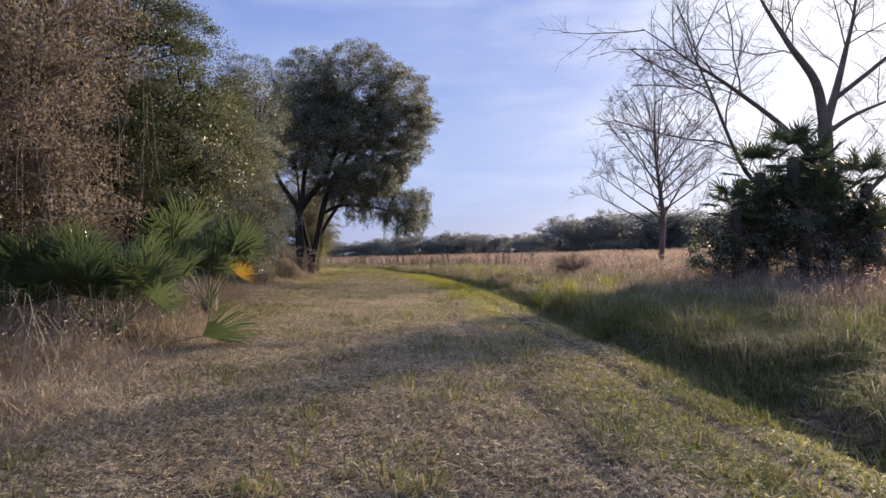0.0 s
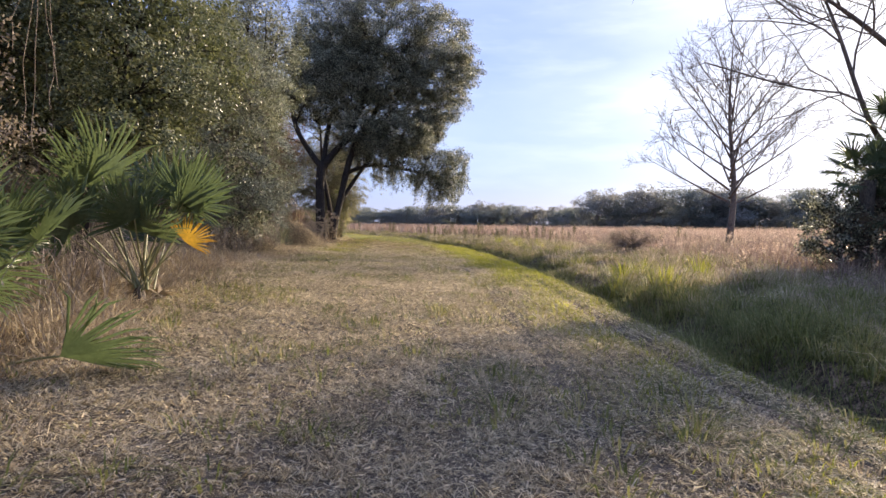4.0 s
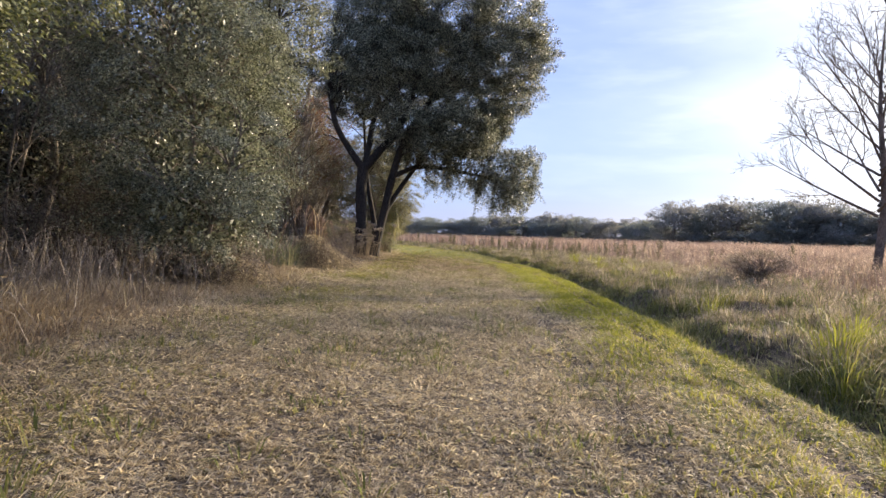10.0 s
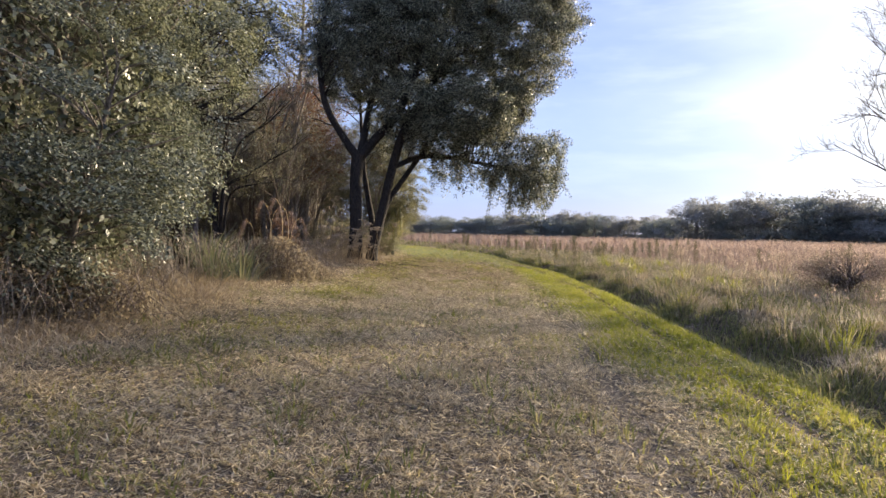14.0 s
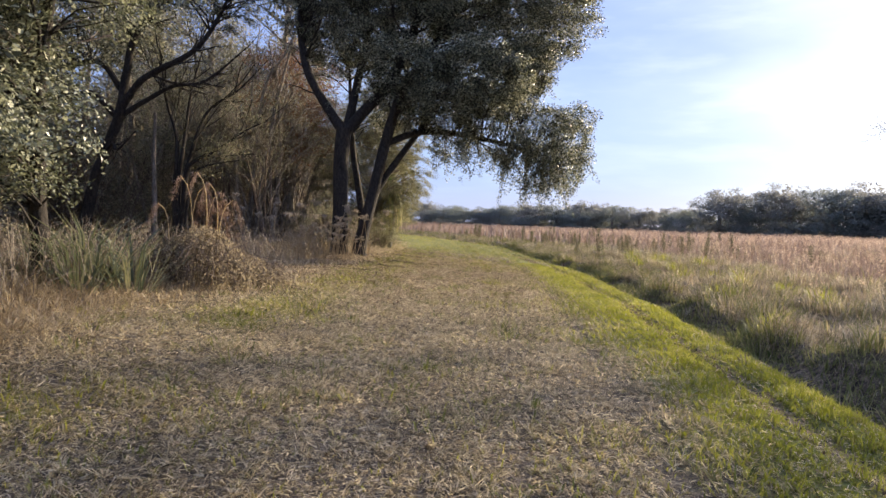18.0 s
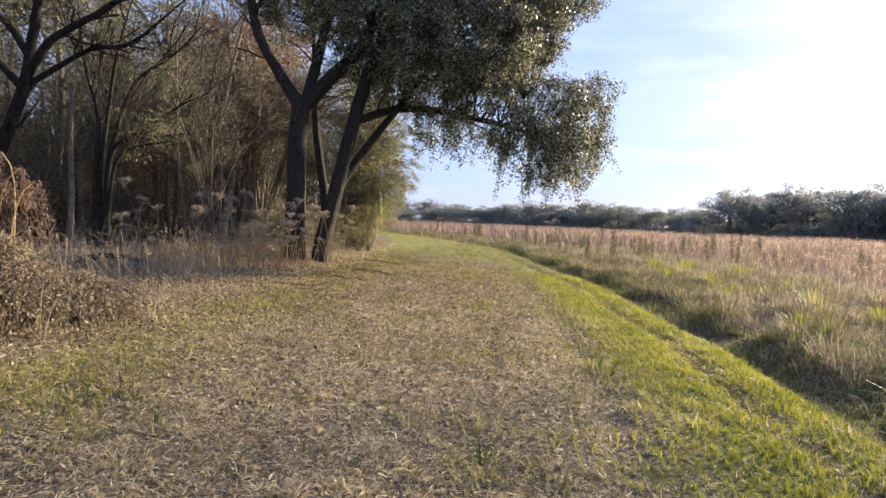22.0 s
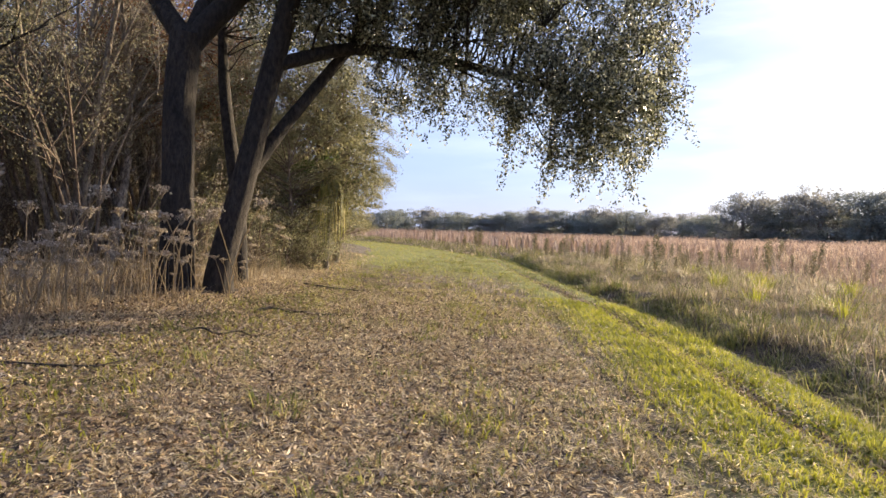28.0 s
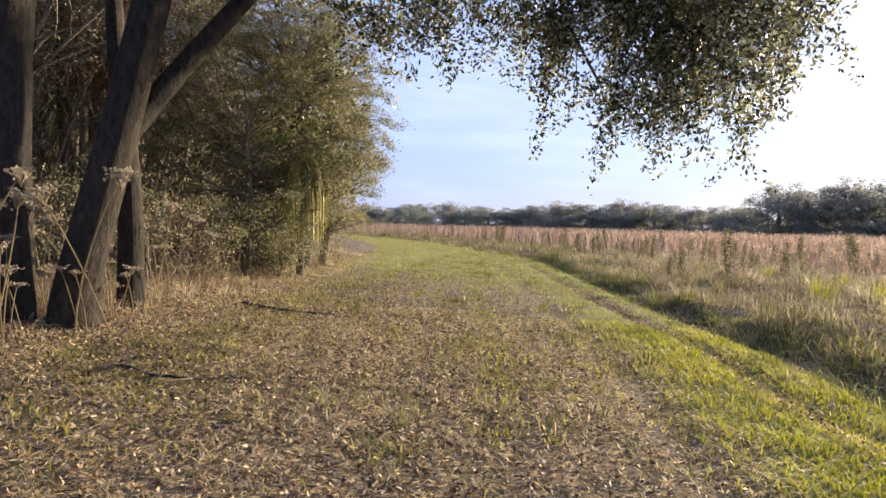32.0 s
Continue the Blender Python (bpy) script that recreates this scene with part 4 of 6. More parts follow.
v = leafy("vine_draped_tree", at(-6.2, 12.6), [([(0, 0, -0.1), (0.05, 0, 2.0), (-0.1, 0.1, 5.0), (0.1, 0.2, 8.5)], [0.15, 0.13, 0.10, 0.04]), ([(-0.9, -0.6, -0.1), (-0.8, -0.7, 3.0), (-1.0, -0.5, 7.0)], [0.12, 0.10, 0.04])],
          [(0, 0, 5.4, 1.7, 1.7, 3.2), (-1.4, -0.8, 4.0, 1.8, 1.8, 3.0), (0.3, 0.2, 2.2, 1.3, 1.3, 1.4)], 480, 85, 0.42, 0.07, M_BROWN_LEAF, M_BARK_GREY, "pale trunk draped in brown leaves and hanging vines", core=6000, core_leaf=0.12)
rng = np.random.default_rng(44)
k = 130
top = np.stack([rng.normal(size=k) * 1.0 - 0.5, rng.normal(size=k) * 1.0 - 0.4, rng.uniform(3.0, 7.5, k)], 1)
s9 = np.linspace(0, 1, 9)[None, :, None]
drop = np.minimum(rng.uniform(1.5, 5.0, (k, 1, 1)), top[:, None, 2:] - 0.1)
P = top[:, None] + np.array([0, 0, -1.0]) * s9 * drop + np.cumsum(rng.normal(size=(k, 9, 3)) * 0.045, axis=1) * np.array([1, 1, 0.2])
tagged(part("hanging_vine", mesh_of("hanging_vine", *tubes(P, np.full((k, 9), 0.005), 3)), M_BARK_BROWN, v), "grey-brown hanging vines", kind="stuff")

# leafless trees out in the field, beyond the ditch
def ascending(height, low, count, reach, radius, rng):
    """A straight leader with limbs rising from it all round."""
    lean = rng.normal(size=2) * 0.15
    out = [([(0, 0, -0.1), (0.02 * height, 0, height * 0.3), (lean[0], lean[1], height * 0.65), (lean[0] * 0.5, lean[1], height)], [radius, radius * 0.75, radius * 0.4, 0.015])]
    for i in range(count):
        q = i / (count - 1)
        z = low + (height * 0.72 - low) * q
        a = i * 2.4 + rng.normal() * 0.3
        r = reach * (1 - 0.58 * q) * rng.uniform(0.85, 1.1) * min(1.0, 0.72 + 2.0 * q)
        rise = r * (0.45 + 0.85 * q) * rng.uniform(0.85, 1.2)
        d = np.array([math.cos(a), math.sin(a)])
        out.append(([(0, 0, z), (*(d * r * 0.32), z + rise * 0.3), (*(d * r * 0.7), z + rise * 0.68), (*(d * r), z + rise)], [radius * (0.36 - 0.2 * q), radius * (0.26 - 0.14 * q), radius * 0.12, 0.01]))
    return out


rng = np.random.default_rng(15)
bare("bare_tree", at(18.75, 43.7), ascending(12.8, 2.8, 28, 6.4, 0.22, rng), (6, 5, 4, 3), "leafless brown-grey tree standing in the tall field grass", M_BARK_BROWN, rng, thin=0.0052, ratio=0.52, spread=0.8, rise=0.12)
bare("bare_tree", at(18.4, 26.0), [([(0.2, 0, -0.1), (0.1, 0, 3.0), (0.0, 0, 6.6)], [0.36, 0.31, 0.28]), ([(0.0, 0, 6.4), (-0.35, 0, 8.3), (-1.5, -0.1, 9.8), (-2.4, 0.2, 11.6), (-3.0, 0.6, 13.4)], [0.22, 0.18, 0.12, 0.06, 0.015]), ([(0.0, 0, 6.4), (0.65, 0.2, 7.9), (1.2, 0.3, 9.6), (1.6, 0.2, 11.4), (1.8, 0, 14.0)], [0.21, 0.16, 0.11, 0.06, 0.015]),
     ([(0.1, 0, 6.2), (1.6, 0.4, 7.0), (3.4, 0.6, 7.7), (5.8, 0.6, 8.6)], [0.11, 0.085, 0.05, 0.015]), ([(0.5, 0.1, 7.6), (2.2, -0.4, 9.0), (3.8, -0.6, 10.4), (5.2, -0.6, 12.6)], [0.11, 0.085, 0.05, 0.015]),
     ([(0.0, 0, 4.4), (-1.9, -0.3, 6.3), (-4.2, -0.5, 7.9), (-5.7, -0.6, 8.8), (-8.0, -0.6, 10.3)], [0.14, 0.11, 0.08, 0.05, 0.015]), ([(0.1, 0, 2.2), (-2.2, -0.6, 3.4), (-4.0, -0.9, 4.5), (-5.5, -1.0, 7.8), (-6.4, -0.8, 10.0)], [0.14, 0.11, 0.085, 0.05, 0.015]),
     ([(0.2, 0, 2.0), (2.0, 0.2, 3.7), (4.4, 0.3, 5.9), (5.9, 0.3, 8.2)], [0.13, 0.10, 0.06, 0.015])],
     (10, 7, 5, 3), "large leafless spreading tree rising behind palms", M_BARK_BROWN, rng, thin=0.0035, ratio=0.56, spread=1.0, rise=0.06)

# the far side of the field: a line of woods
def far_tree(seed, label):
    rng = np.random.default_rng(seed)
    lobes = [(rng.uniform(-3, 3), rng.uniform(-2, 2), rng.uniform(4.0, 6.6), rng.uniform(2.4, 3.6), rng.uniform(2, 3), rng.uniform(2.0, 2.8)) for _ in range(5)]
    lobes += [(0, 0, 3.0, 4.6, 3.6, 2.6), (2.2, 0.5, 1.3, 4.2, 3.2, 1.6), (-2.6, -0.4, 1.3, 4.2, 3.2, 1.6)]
    return leafy("far_tree", (0, 0, 0), [([(0, 0, -0.2), (0.1, 0, 2.5), (0, 0.2, 6.5)], [0.32, 0.25, 0.08])], lobes, 130, 95, 0.95, 0.25, M_HAZED_TWIG if seed == 5 else M_HAZED_LEAF, M_BARK_GREY, label, "tree", rng, 0.55, group="woods beyond the field", core=900, core_leaf=0.5)


FAR = [far_tree(s, "grey-twigged winter tree, hazed in colour, in the woods beyond the field" if s == 5 else "dense dark evergreen tree in the woods beyond the field") for s in (3, 4, 5)]
# (x, y, height scale, width scale) along the wood's edge, then a second row behind
rng = np.random.default_rng(21)
LINE = [(-120, 150), (-70, 176), (-30, 196), (5, 204), (34, 202), (60, 190), (95, 178), (120, 150), (140, 105), (150, 55), (140, 0), (110, -50), (50, -80), (-20, -70)]
SIZE = [1.2, 1.0, 0.70, 0.84, 0.98, 1.46, 1.5, 1.35, 1.3, 1.25, 1.2, 1.2, 1.2, 1.2]
spots = []
for k in range(len(LINE) - 1):
    (ax, ay), (bx, by) = LINE[k], LINE[k + 1]
    gap = math.hypot(bx - ax, by - ay)
    count = int(gap / (4.8 if 0 < k < 8 else 14.0))
    for i in range(count):
        q = (i + rng.uniform(0.2, 0.8)) / count
        spots.append((ax + (bx - ax) * q + rng.normal() * 1.5, ay + (by - ay) * q + rng.normal() * 3, (SIZE[k] + (SIZE[k + 1] - SIZE[k]) * q) * rng.uniform(0.66, 1.18)))
spots += [(x * 1.06 + rng.normal() * 2, y * 1.07 + 6 + rng.normal() * 3, size * rng.uniform(0.6, 1.0)) for x, y, size in spots[::3]]
spots += [(x, 212 + rng.normal() * 3, rng.uniform(0.7, 0.95)) for x in np.arange(-40, 75, 8.0)]
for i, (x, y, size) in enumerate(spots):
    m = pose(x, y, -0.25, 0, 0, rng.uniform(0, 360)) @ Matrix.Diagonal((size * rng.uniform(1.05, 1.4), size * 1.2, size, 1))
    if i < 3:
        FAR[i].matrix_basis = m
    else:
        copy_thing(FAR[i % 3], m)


# ---- the wood at the left: thin trunks, bare saplings, brown vines ----
def thin_tree(seed, height, m_leaf, label, leaves, core=0):
    rng = np.random.default_rng(seed)
    sway = rng.normal(size=(4, 2)) * 0.25
    pts = [(sway[i, 0] * i, sway[i, 1] * i, height * i / 3.0 - 0.1) for i in range(4)]
    lobes = [(pts[2][0], pts[2][1], height * 0.72, height * 0.17, height * 0.17, height * 0.2), (pts[3][0], pts[3][1], height * 0.9, height * 0.14, height * 0.14, height * 0.13), (pts[1][0], pts[1][1], height * 0.42, height * 0.16, height * 0.16, height * 0.16)]
    return leafy("woodland_tree", (0, 0, 0), [(pts, [0.13, 0.10, 0.07, 0.02]), ([(0.1, 0, -0.1), (0.6, 0.3, height * 0.25), (1.3, 0.2, height * 0.55)], [0.08, 0.06, 0.02])], lobes, 130, leaves, 0.5, 0.07, m_leaf, M_BARK_WOOD, label, "tree", rng, 0.3, 1.0, group="trees of the wood", core=core, core_leaf=0.15)


def brush(seed):
    rng = np.random.default_rng(seed)
    stems = [([(0, 0, -0.1), (rng.normal() * 0.4, rng.normal() * 0.4, 1.0), (rng.normal() * 0.9, rng.normal() * 0.9, 2.4)], [0.03, 0.02, 0.008]) for _ in range(7)]
    return leafy("undergrowth_bush", (0, 0, 0), stems, [(0, 0, 1.3, 1.5, 1.5, 1.2), (0.3, 0.2, 2.4, 1.0, 1.0, 0.8)], 60, 60, 0.5, 0.07, M_BROWN_LEAF if seed % 2 else M_GREY_LEAF, M_BARK_BROWN, "tangled brown half bare bush under the trees" if seed % 2 else "leafy grey green bush under the trees", "bush", rng, 0.2, group="undergrowth of the wood")


WOOD = [thin_tree(31, 11.0, M_GREY_LEAF, "slender grey tree with thin grey-green leaves", 34, 1400), thin_tree(32, 9.0, M_GREY_LEAF, "slender tree with pale leaves and hanging vines", 36, 1400),
        thin_tree(33, 12.0, M_OAK_LEAF, "slender dark leafy tree deep in the wood", 44, 2000), thin_tree(34, 8.0, M_BROWN_LEAF, "nearly bare leaning grey sapling", 7)]
BRUSH = [brush(41), brush(42)]


def glade(x, y):
    """The open floor between the verge and the spreading oak."""
    return 29.0 < y < 46.0 and -8.6 - (y - 30.0) * 0.72 < x


def sapling(seed, height, label):
    rng = np.random.default_rng(seed)
    stems = []
    for i in range(5):
        a = rng.uniform(0, 6.28)
        r = height * rng.uniform(0.2, 0.55)
        stems.append(([(0.1 * math.cos(a), 0.1 * math.sin(a), -0.1), (0.25 * r * math.cos(a), 0.25 * r * math.sin(a), height * 0.3), (0.6 * r * math.cos(a + 0.2), 0.6 * r * math.sin(a + 0.2), height * 0.65), (r * math.cos(a + 0.3), r * math.sin(a + 0.3), height * rng.uniform(0.65, 0.95))],
                      [0.05 + 0.03 * rng.random(), 0.04, 0.028, 0.01]))
    return bare("sapling", (0, 0, 0), stems, (6, 3, 2), label, M_BARK_WOOD if seed % 2 else M_BARK_BROWN, rng, "saplings of the wood", 0.007, 0.5, 1.0, 0.05, leaf=M_GREY_LEAF)


SAPLING = [sapling(51, 6.5, "thin grey sapling with several leaning stems"), sapling(52, 5.0, "thin dark sapling with arching stems"), sapling(53, 8.0, "tall thin grey sapling in the wood")]
rng = np.random.default_rng(18)
for i in range(78):
    y = 4 + i * 1.15 + rng.normal() * 0.4 if i < 56 else rng.uniform(46, 62)
    x = float(centre_x(y)) + (-7.4 if y < 47 else -8.4) - abs(rng.normal()) * (1.8 if i < 56 else 5.0)
    size = rng.uniform(0.8, 1.25)
    if i >= 3 and (glade(x, y) or y < 28 and x > -9.2):
        continue
    m = pose(x, y, float(ground_z(x, y)), 0, 0, rng.uniform(0, 360)) @ Matrix.Diagonal((size, size, size, 1))
    if i < 3:
        SAPLING[i].matrix_basis = m
    else:
        copy_thing(SAPLING[i % 3], m)
rng = np.random.default_rng(8)
placed = 0
for y in np.arange(3.0, 100.0, 2.3):
    edge = float(centre_x(y)) + (-9.2 if y < 34 else -8.6 if y < 48 else -9.4)
    for row in range(5):
        x = edge - row * 3.6 + rng.normal() * 0.7
        size = rng.uniform(0.8, 1.2)
        m = pose(x, y + rng.normal() * 0.8, float(ground_z(x, y)), 0, 0, rng.uniform(0, 360)) @ Matrix.Diagonal((size, size, size, 1))
        kind = int(rng.integers(0, 4))
        if placed >= 4 and (glade(x, y) or 44 < y < 52 and x > -13 and rng.random() < 0.6):
            continue
        if placed < 4:
            WOOD[placed].matrix_basis = m
        else:
            copy_thing(WOOD[kind % 3 if row > 1 else 3 if row == 0 and rng.random() < 0.5 else kind], m)
        placed += 1
placed = 0
for y in np.arange(5.0, 100.0, 1.9):
    for row in range(6):
        x = float(centre_x(y)) + (-7.3 if y < 46 else -8.2) - row * 2.9 + rng.normal() * 0.5
        if glade(x, y) or row == 0 and rng.random() < 0.35:
            continue
        size = rng.uniform(0.6, 1.0) * (1 + 0.35 * row)
        m = pose(x, y + rng.normal() * 0.5, float(ground_z(x, y)), 0, 0, rng.uniform(0, 360)) @ Matrix.Diagonal((size, size, size, 1))
        if placed < 2:
            BRUSH[placed].matrix_basis = m
        else:
            copy_thing(BRUSH[placed % 2], m)
        placed += 1


# ---- palms ----
def frond_mesh(seed, stalk, fan, leaflets=26, spread=115, droop=0.35):
    """A fan leaf: stalk along +x, then folded leaflets round its end, tips bending down."""
    rng = np.random.default_rng(seed)
    s = np.linspace(0, 1, 6)
    line = np.stack([s * stalk, 0 * s, -0.10 * stalk * s * s], 1)
    stalk_mesh = mesh_of("stalk", *tubes(line[None], np.linspace(0.016, 0.008, 6)[None], 5), smooth=True)
    hub = line[-1]
    V, Q, T = [hub], [], []
    for i in range(leaflets):
        a = radians(-spread + 2 * spread * i / (leaflets - 1))
        half = radians(spread / (leaflets - 1))
        length = fan * (0.72 + 0.28 * math.cos(a * 0.8)) * rng.uniform(0.88, 1.08)
        inner = 0.32 * fan * (0.8 + 0.2 * math.cos(a * 0.8))

        def spot(angle, r, z):
            return hub + np.array([math.cos(angle) * r, math.sin(angle) * r, 0.22 * abs(math.sin(angle)) * r + z])

        fall = droop * rng.uniform(0.3, 2.2) * length
        turn = rng.normal() * 0.045
        b = len(V)
        if i == 0:
            V.append(spot(a - half, inner, -0.012 * fan))
            left = b
            b += 1
        V += [spot(a, inner, 0.02 * fan), spot(a + half, inner, -0.012 * fan)]
        mid, right = b, b + 1
        V += [spot(a - half * 0.5 + turn, length * 0.74, -0.25 * fall), spot(a + turn, length * 0.74, 0.015 * fan - 0.25 * fall), spot(a + half * 0.5 + turn, length * 0.74, -0.25 * fall), spot(a + turn * 2, length, -fall)]
        T += [(0, left, mid), (0, mid, right), (b + 2, b + 5, b + 3), (b + 3, b + 5, b + 4)]
        Q += [(left, b + 2, b + 3, mid), (mid, b + 3, b + 4, right)]
        left = right
    return mesh_of("frond", np.array(V), [np.array(Q), np.array(T)]), stalk_mesh


FRONDS = {}


def frond(parent, place, heading, pitch, size, kind, material, label="", roll=0.0):
    """Hangs one fan leaf on its palm."""
    key = (kind, material.name)
    if key not in FRONDS:
        stalk, fan, leaflets, spread, droop = {"flat": (0.5, 0.95, 22, 48, 0.10), "stiff": (1.2, 0.68, 32, 104, 0.08), "soft": (0.85, 0.72, 26, 122, 0.22), "limb": (1.0, 0.5, 22, 85, 0.05), "dead": (0.7, 0.7, 18, 70, 0.7)}[kind]
        FRONDS[key] = frond_mesh(len(FRONDS) + 60, stalk, fan, leaflets, spread, droop)
    blade, stalk = FRONDS[key]
    ob = part("frond", blade, material, parent, label)
    part("stalk", stalk, M_STALK if material is not M_FROND_DEAD else material, ob)
    ob.matrix_basis = pose(*place, 0, 0, heading) @ pose(0, 0, 0, 0, -pitch, 0) @ pose(0, 0, 0, roll, 0, 0) @ Matrix.Diagonal((size, size, size, 1))
    return ob


def palmetto(base, rows, label, kind="stiff", dead=3, seed=1):
    """A trunkless palm: live fans (heading, pitch, size, roll), and dead ones drooping round its foot."""
    rng = np.random.default_rng(seed)
    root = thing("palmetto", base, label, "palm", "palmettos beside the track")
    s = np.linspace(0, 1, 6)
    core = np.stack([0 * s, 0 * s, s * 0.35 - 0.05], 1)
    part("stump", mesh_of("stump", *tubes(core[None], np.array([[0.10, 0.11, 0.09, 0.08, 0.06, 0.03]]), 9)), M_BARK_PALM, root)
    for heading, pitch, size, roll in rows:
        frond(root, (rng.normal() * 0.04, rng.normal() * 0.04, 0.25), heading, pitch, size, kind, M_FROND, roll=roll)
    for i in range(9):
        frond(root, (rng.normal() * 0.08, rng.normal() * 0.08, 0.22), i * 137.5 + rng.normal() * 15, rng.uniform(35, 72), rng.uniform(0.7, 1.1) * rows[0][2], kind, M_FROND, roll=rng.normal() * 45)
    for i in range(dead * 2):
        frond(root, (0, 0, 0.3), rng.uniform(0, 360), rng.uniform(-45, 0), rng.uniform(0.45, 0.8), "dead", M_FROND_DEAD, "dry brown frond", rng.normal() * 30)
    return root


p = palmetto(at(-3.75, 14.2), [(190, 66, 1.25, 75), (205, 78, 1.3, 60), (265, 64, 0.95, 10), (350, 60, 1.15, -70), (15, 74, 1.1, -60), (100, 66, 1.25, 10), (230, 52, 1.1, 35), (300, 50, 0.9, -25), (150, 60, 1.2, 50), (60, 62, 1.1, -30)],
             "tall green palmetto with stiff fan leaves and one yellow leaf", dead=5, seed=2)
frond(p, (0.05, 0, 0.35), 352, 42, 0.85, "limb", M_FROND_YELLOW, "bright yellow dying frond", -65)
palmetto(at(-4.2, 10.7), [(250, 58, 0.95, 20), (300, 48, 0.88, -30), (345, 55, 0.88, -60), (200, 62, 0.95, 60), (30, 52, 0.85, -50), (280, 34, 0.85, -10), (160, 65, 1.0, 60), (90, 60, 0.95, 0), (225, 38, 0.92, 40), (330, 30, 0.8, -50)], "dense dark green palmetto at the edge of the wood", dead=5, seed=3)
palmetto(at(-4.8, 11.2), [(270, 30, 1.0, 0), (310, 36, 1.0, -30), (230, 40, 1.05, 30), (350, 26, 0.95, -60), (180, 46, 1.05, 60), (290, 52, 1.05, -20)], "low green palmetto over dead grass", dead=5, seed=4)
palmetto(at(-5.0, 10.5), [(280, 28, 0.95, 10), (320, 35, 1.0, -25), (240, 34, 1.0, 35), (10, 40, 0.95, -50), (200, 42, 1.0, 50)], "low bluish green palmetto beside dead grass", dead=4, seed=5)
low = thing("palmetto", at(-3.15, 10.5), "single low palmetto fan leaning over the mown grass", "palm", "palmettos beside the track")
frond(low, (-0.15, 0, 0.06), -8, 14, 1.0, "flat", M_FROND, roll=-50)
frond(low, (-0.1, 0.1, 0.1), 200, 15, 0.6, "dead", M_FROND_DEAD, "dry brown frond")


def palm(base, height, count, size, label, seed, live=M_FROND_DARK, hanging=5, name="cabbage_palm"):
    """A palm with a bare trunk, a round head of fan leaves and dead ones hanging."""
    rng = np.random.default_rng(seed)
    root = thing(name, base, label, "palm", "palms beside the field" if live is M_FROND_DARK else "")
    lean = rng.normal(size=2) * 0.08
    s = np.linspace(0, 1, 9)
    line = np.stack([lean[0] * s * height, lean[1] * s * height, s * height - 0.1 * (1 - s)], 1)
    part("trunk", mesh_of("trunk", *tubes(line[None], (0.17 + 0.03 * np.sin(s * 25) + 0.04 * s)[None], 10), smooth=True), M_BARK_PALM, root)
    top = line[-1]
    for i in range(count):
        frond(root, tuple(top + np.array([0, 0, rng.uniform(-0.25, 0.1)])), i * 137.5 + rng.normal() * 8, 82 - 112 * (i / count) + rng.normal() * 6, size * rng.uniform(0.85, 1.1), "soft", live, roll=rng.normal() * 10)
    for i in range(hanging):
        frond(root, tuple(top - np.array([0, 0, 0.3])), rng.uniform(0, 360), rng.uniform(-80, -55), size * rng.uniform(0.8, 1.0), "dead", M_FROND_DEAD, "limp hanging frond")
    return root


for i, (x, y, height, size) in enumerate([(12.9, 23.4, 2.9, 1.0), (14.3, 23.8, 4.3, 1.05), (15.6, 23.4, 4.8, 1.1), (17.1, 23.9, 4.4, 1.1), (18.2, 23.5, 3.8, 1.1), (19.0, 24.2, 2.2, 1.0), (13.8, 22.9, 2.0, 1.0),
                                          (15.1, 22.7, 2.8, 1.05), (16.5, 22.9, 3.1, 1.05), (17.8, 22.8, 2.0, 1.0), (14.6, 24.6, 3.2, 1.0), (16.3, 24.6, 3.7, 1.0)]):
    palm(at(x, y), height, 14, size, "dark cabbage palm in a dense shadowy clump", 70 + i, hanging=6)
leafy("dark_bush", at(12.1, 23.2), [([(0, 0, -0.1), (0.1, 0, 0.9), (0, 0, 1.8)], [0.05, 0.04, 0.02])], [(-0.4, 0, 1.5, 0.8, 0.8, 1.1), (1.4, 0.2, 1.4, 1.4, 1.0, 1.2)], 220, 60, 0.24, 0.09, M_OAK_LEAF, M_BARK_BROWN, "dark rounded bush at the foot of palms", "bush")
leafy("dark_bush", at(16.0, 22.6), [([(0, 0, -0.1), (0.1, 0, 0.9), (0, 0, 1.8)], [0.05, 0.04, 0.02])], [(-1.0, 0.2, 1.5, 1.5, 1.0, 1.4), (1.2, 0.4, 1.5, 1.5, 1.0, 1.4)], 280, 55, 0.24, 0.09, M_OAK_LEAF, M_BARK_BROWN, "dark tangled bush between the palm trunks", "bush")
leafy("dark_bush", at(14.8, 23.9), [([(0, 0, -0.1), (0.1, 0, 1.6), (0, 0, 3.2)], [0.06, 0.05, 0.02])], [(-1.2, 0, 2.4, 1.1, 0.9, 1.3), (0.6, 0.2, 3.0, 1.3, 1.0, 1.5), (2.4, 0, 3.0, 1.3, 1.0, 1.4), (3.6, 0, 2.0, 1.0, 0.9, 1.3)], 420, 60, 0.26, 0.09, M_OAK_LEAF, M_BARK_BROWN, "dark leafy thicket filling the space between palms", "bush", core=2500, core_leaf=0.16)
palm(at(-6.2, 52.0), 2.2, 8, 0.85, "palm half hidden in a vine-covered bush", 93, M_FROND, 8, "thicket_palm")
palm(at(-6.0, 53.6), 2.7, 8, 0.85, "palm half hidden in a vine-covered bush", 94, M_FROND, 8, "thicket_palm")
droop_palm = thing("roadside_palm", at(-5.15, 51.1), "small palm hung with pale yellow-green drooping fronds", "palm")
p, r = stem([(0, 0, -0.1), (0.02, 0, 1.4), (0.0, 0.02, 2.5)], [0.09, 0.08, 0.07])
part("trunk", mesh_of("trunk", *tubes(p[None], r[None], 9), smooth=True), M_BARK_PALM, droop_palm)
rng = np.random.default_rng(93)
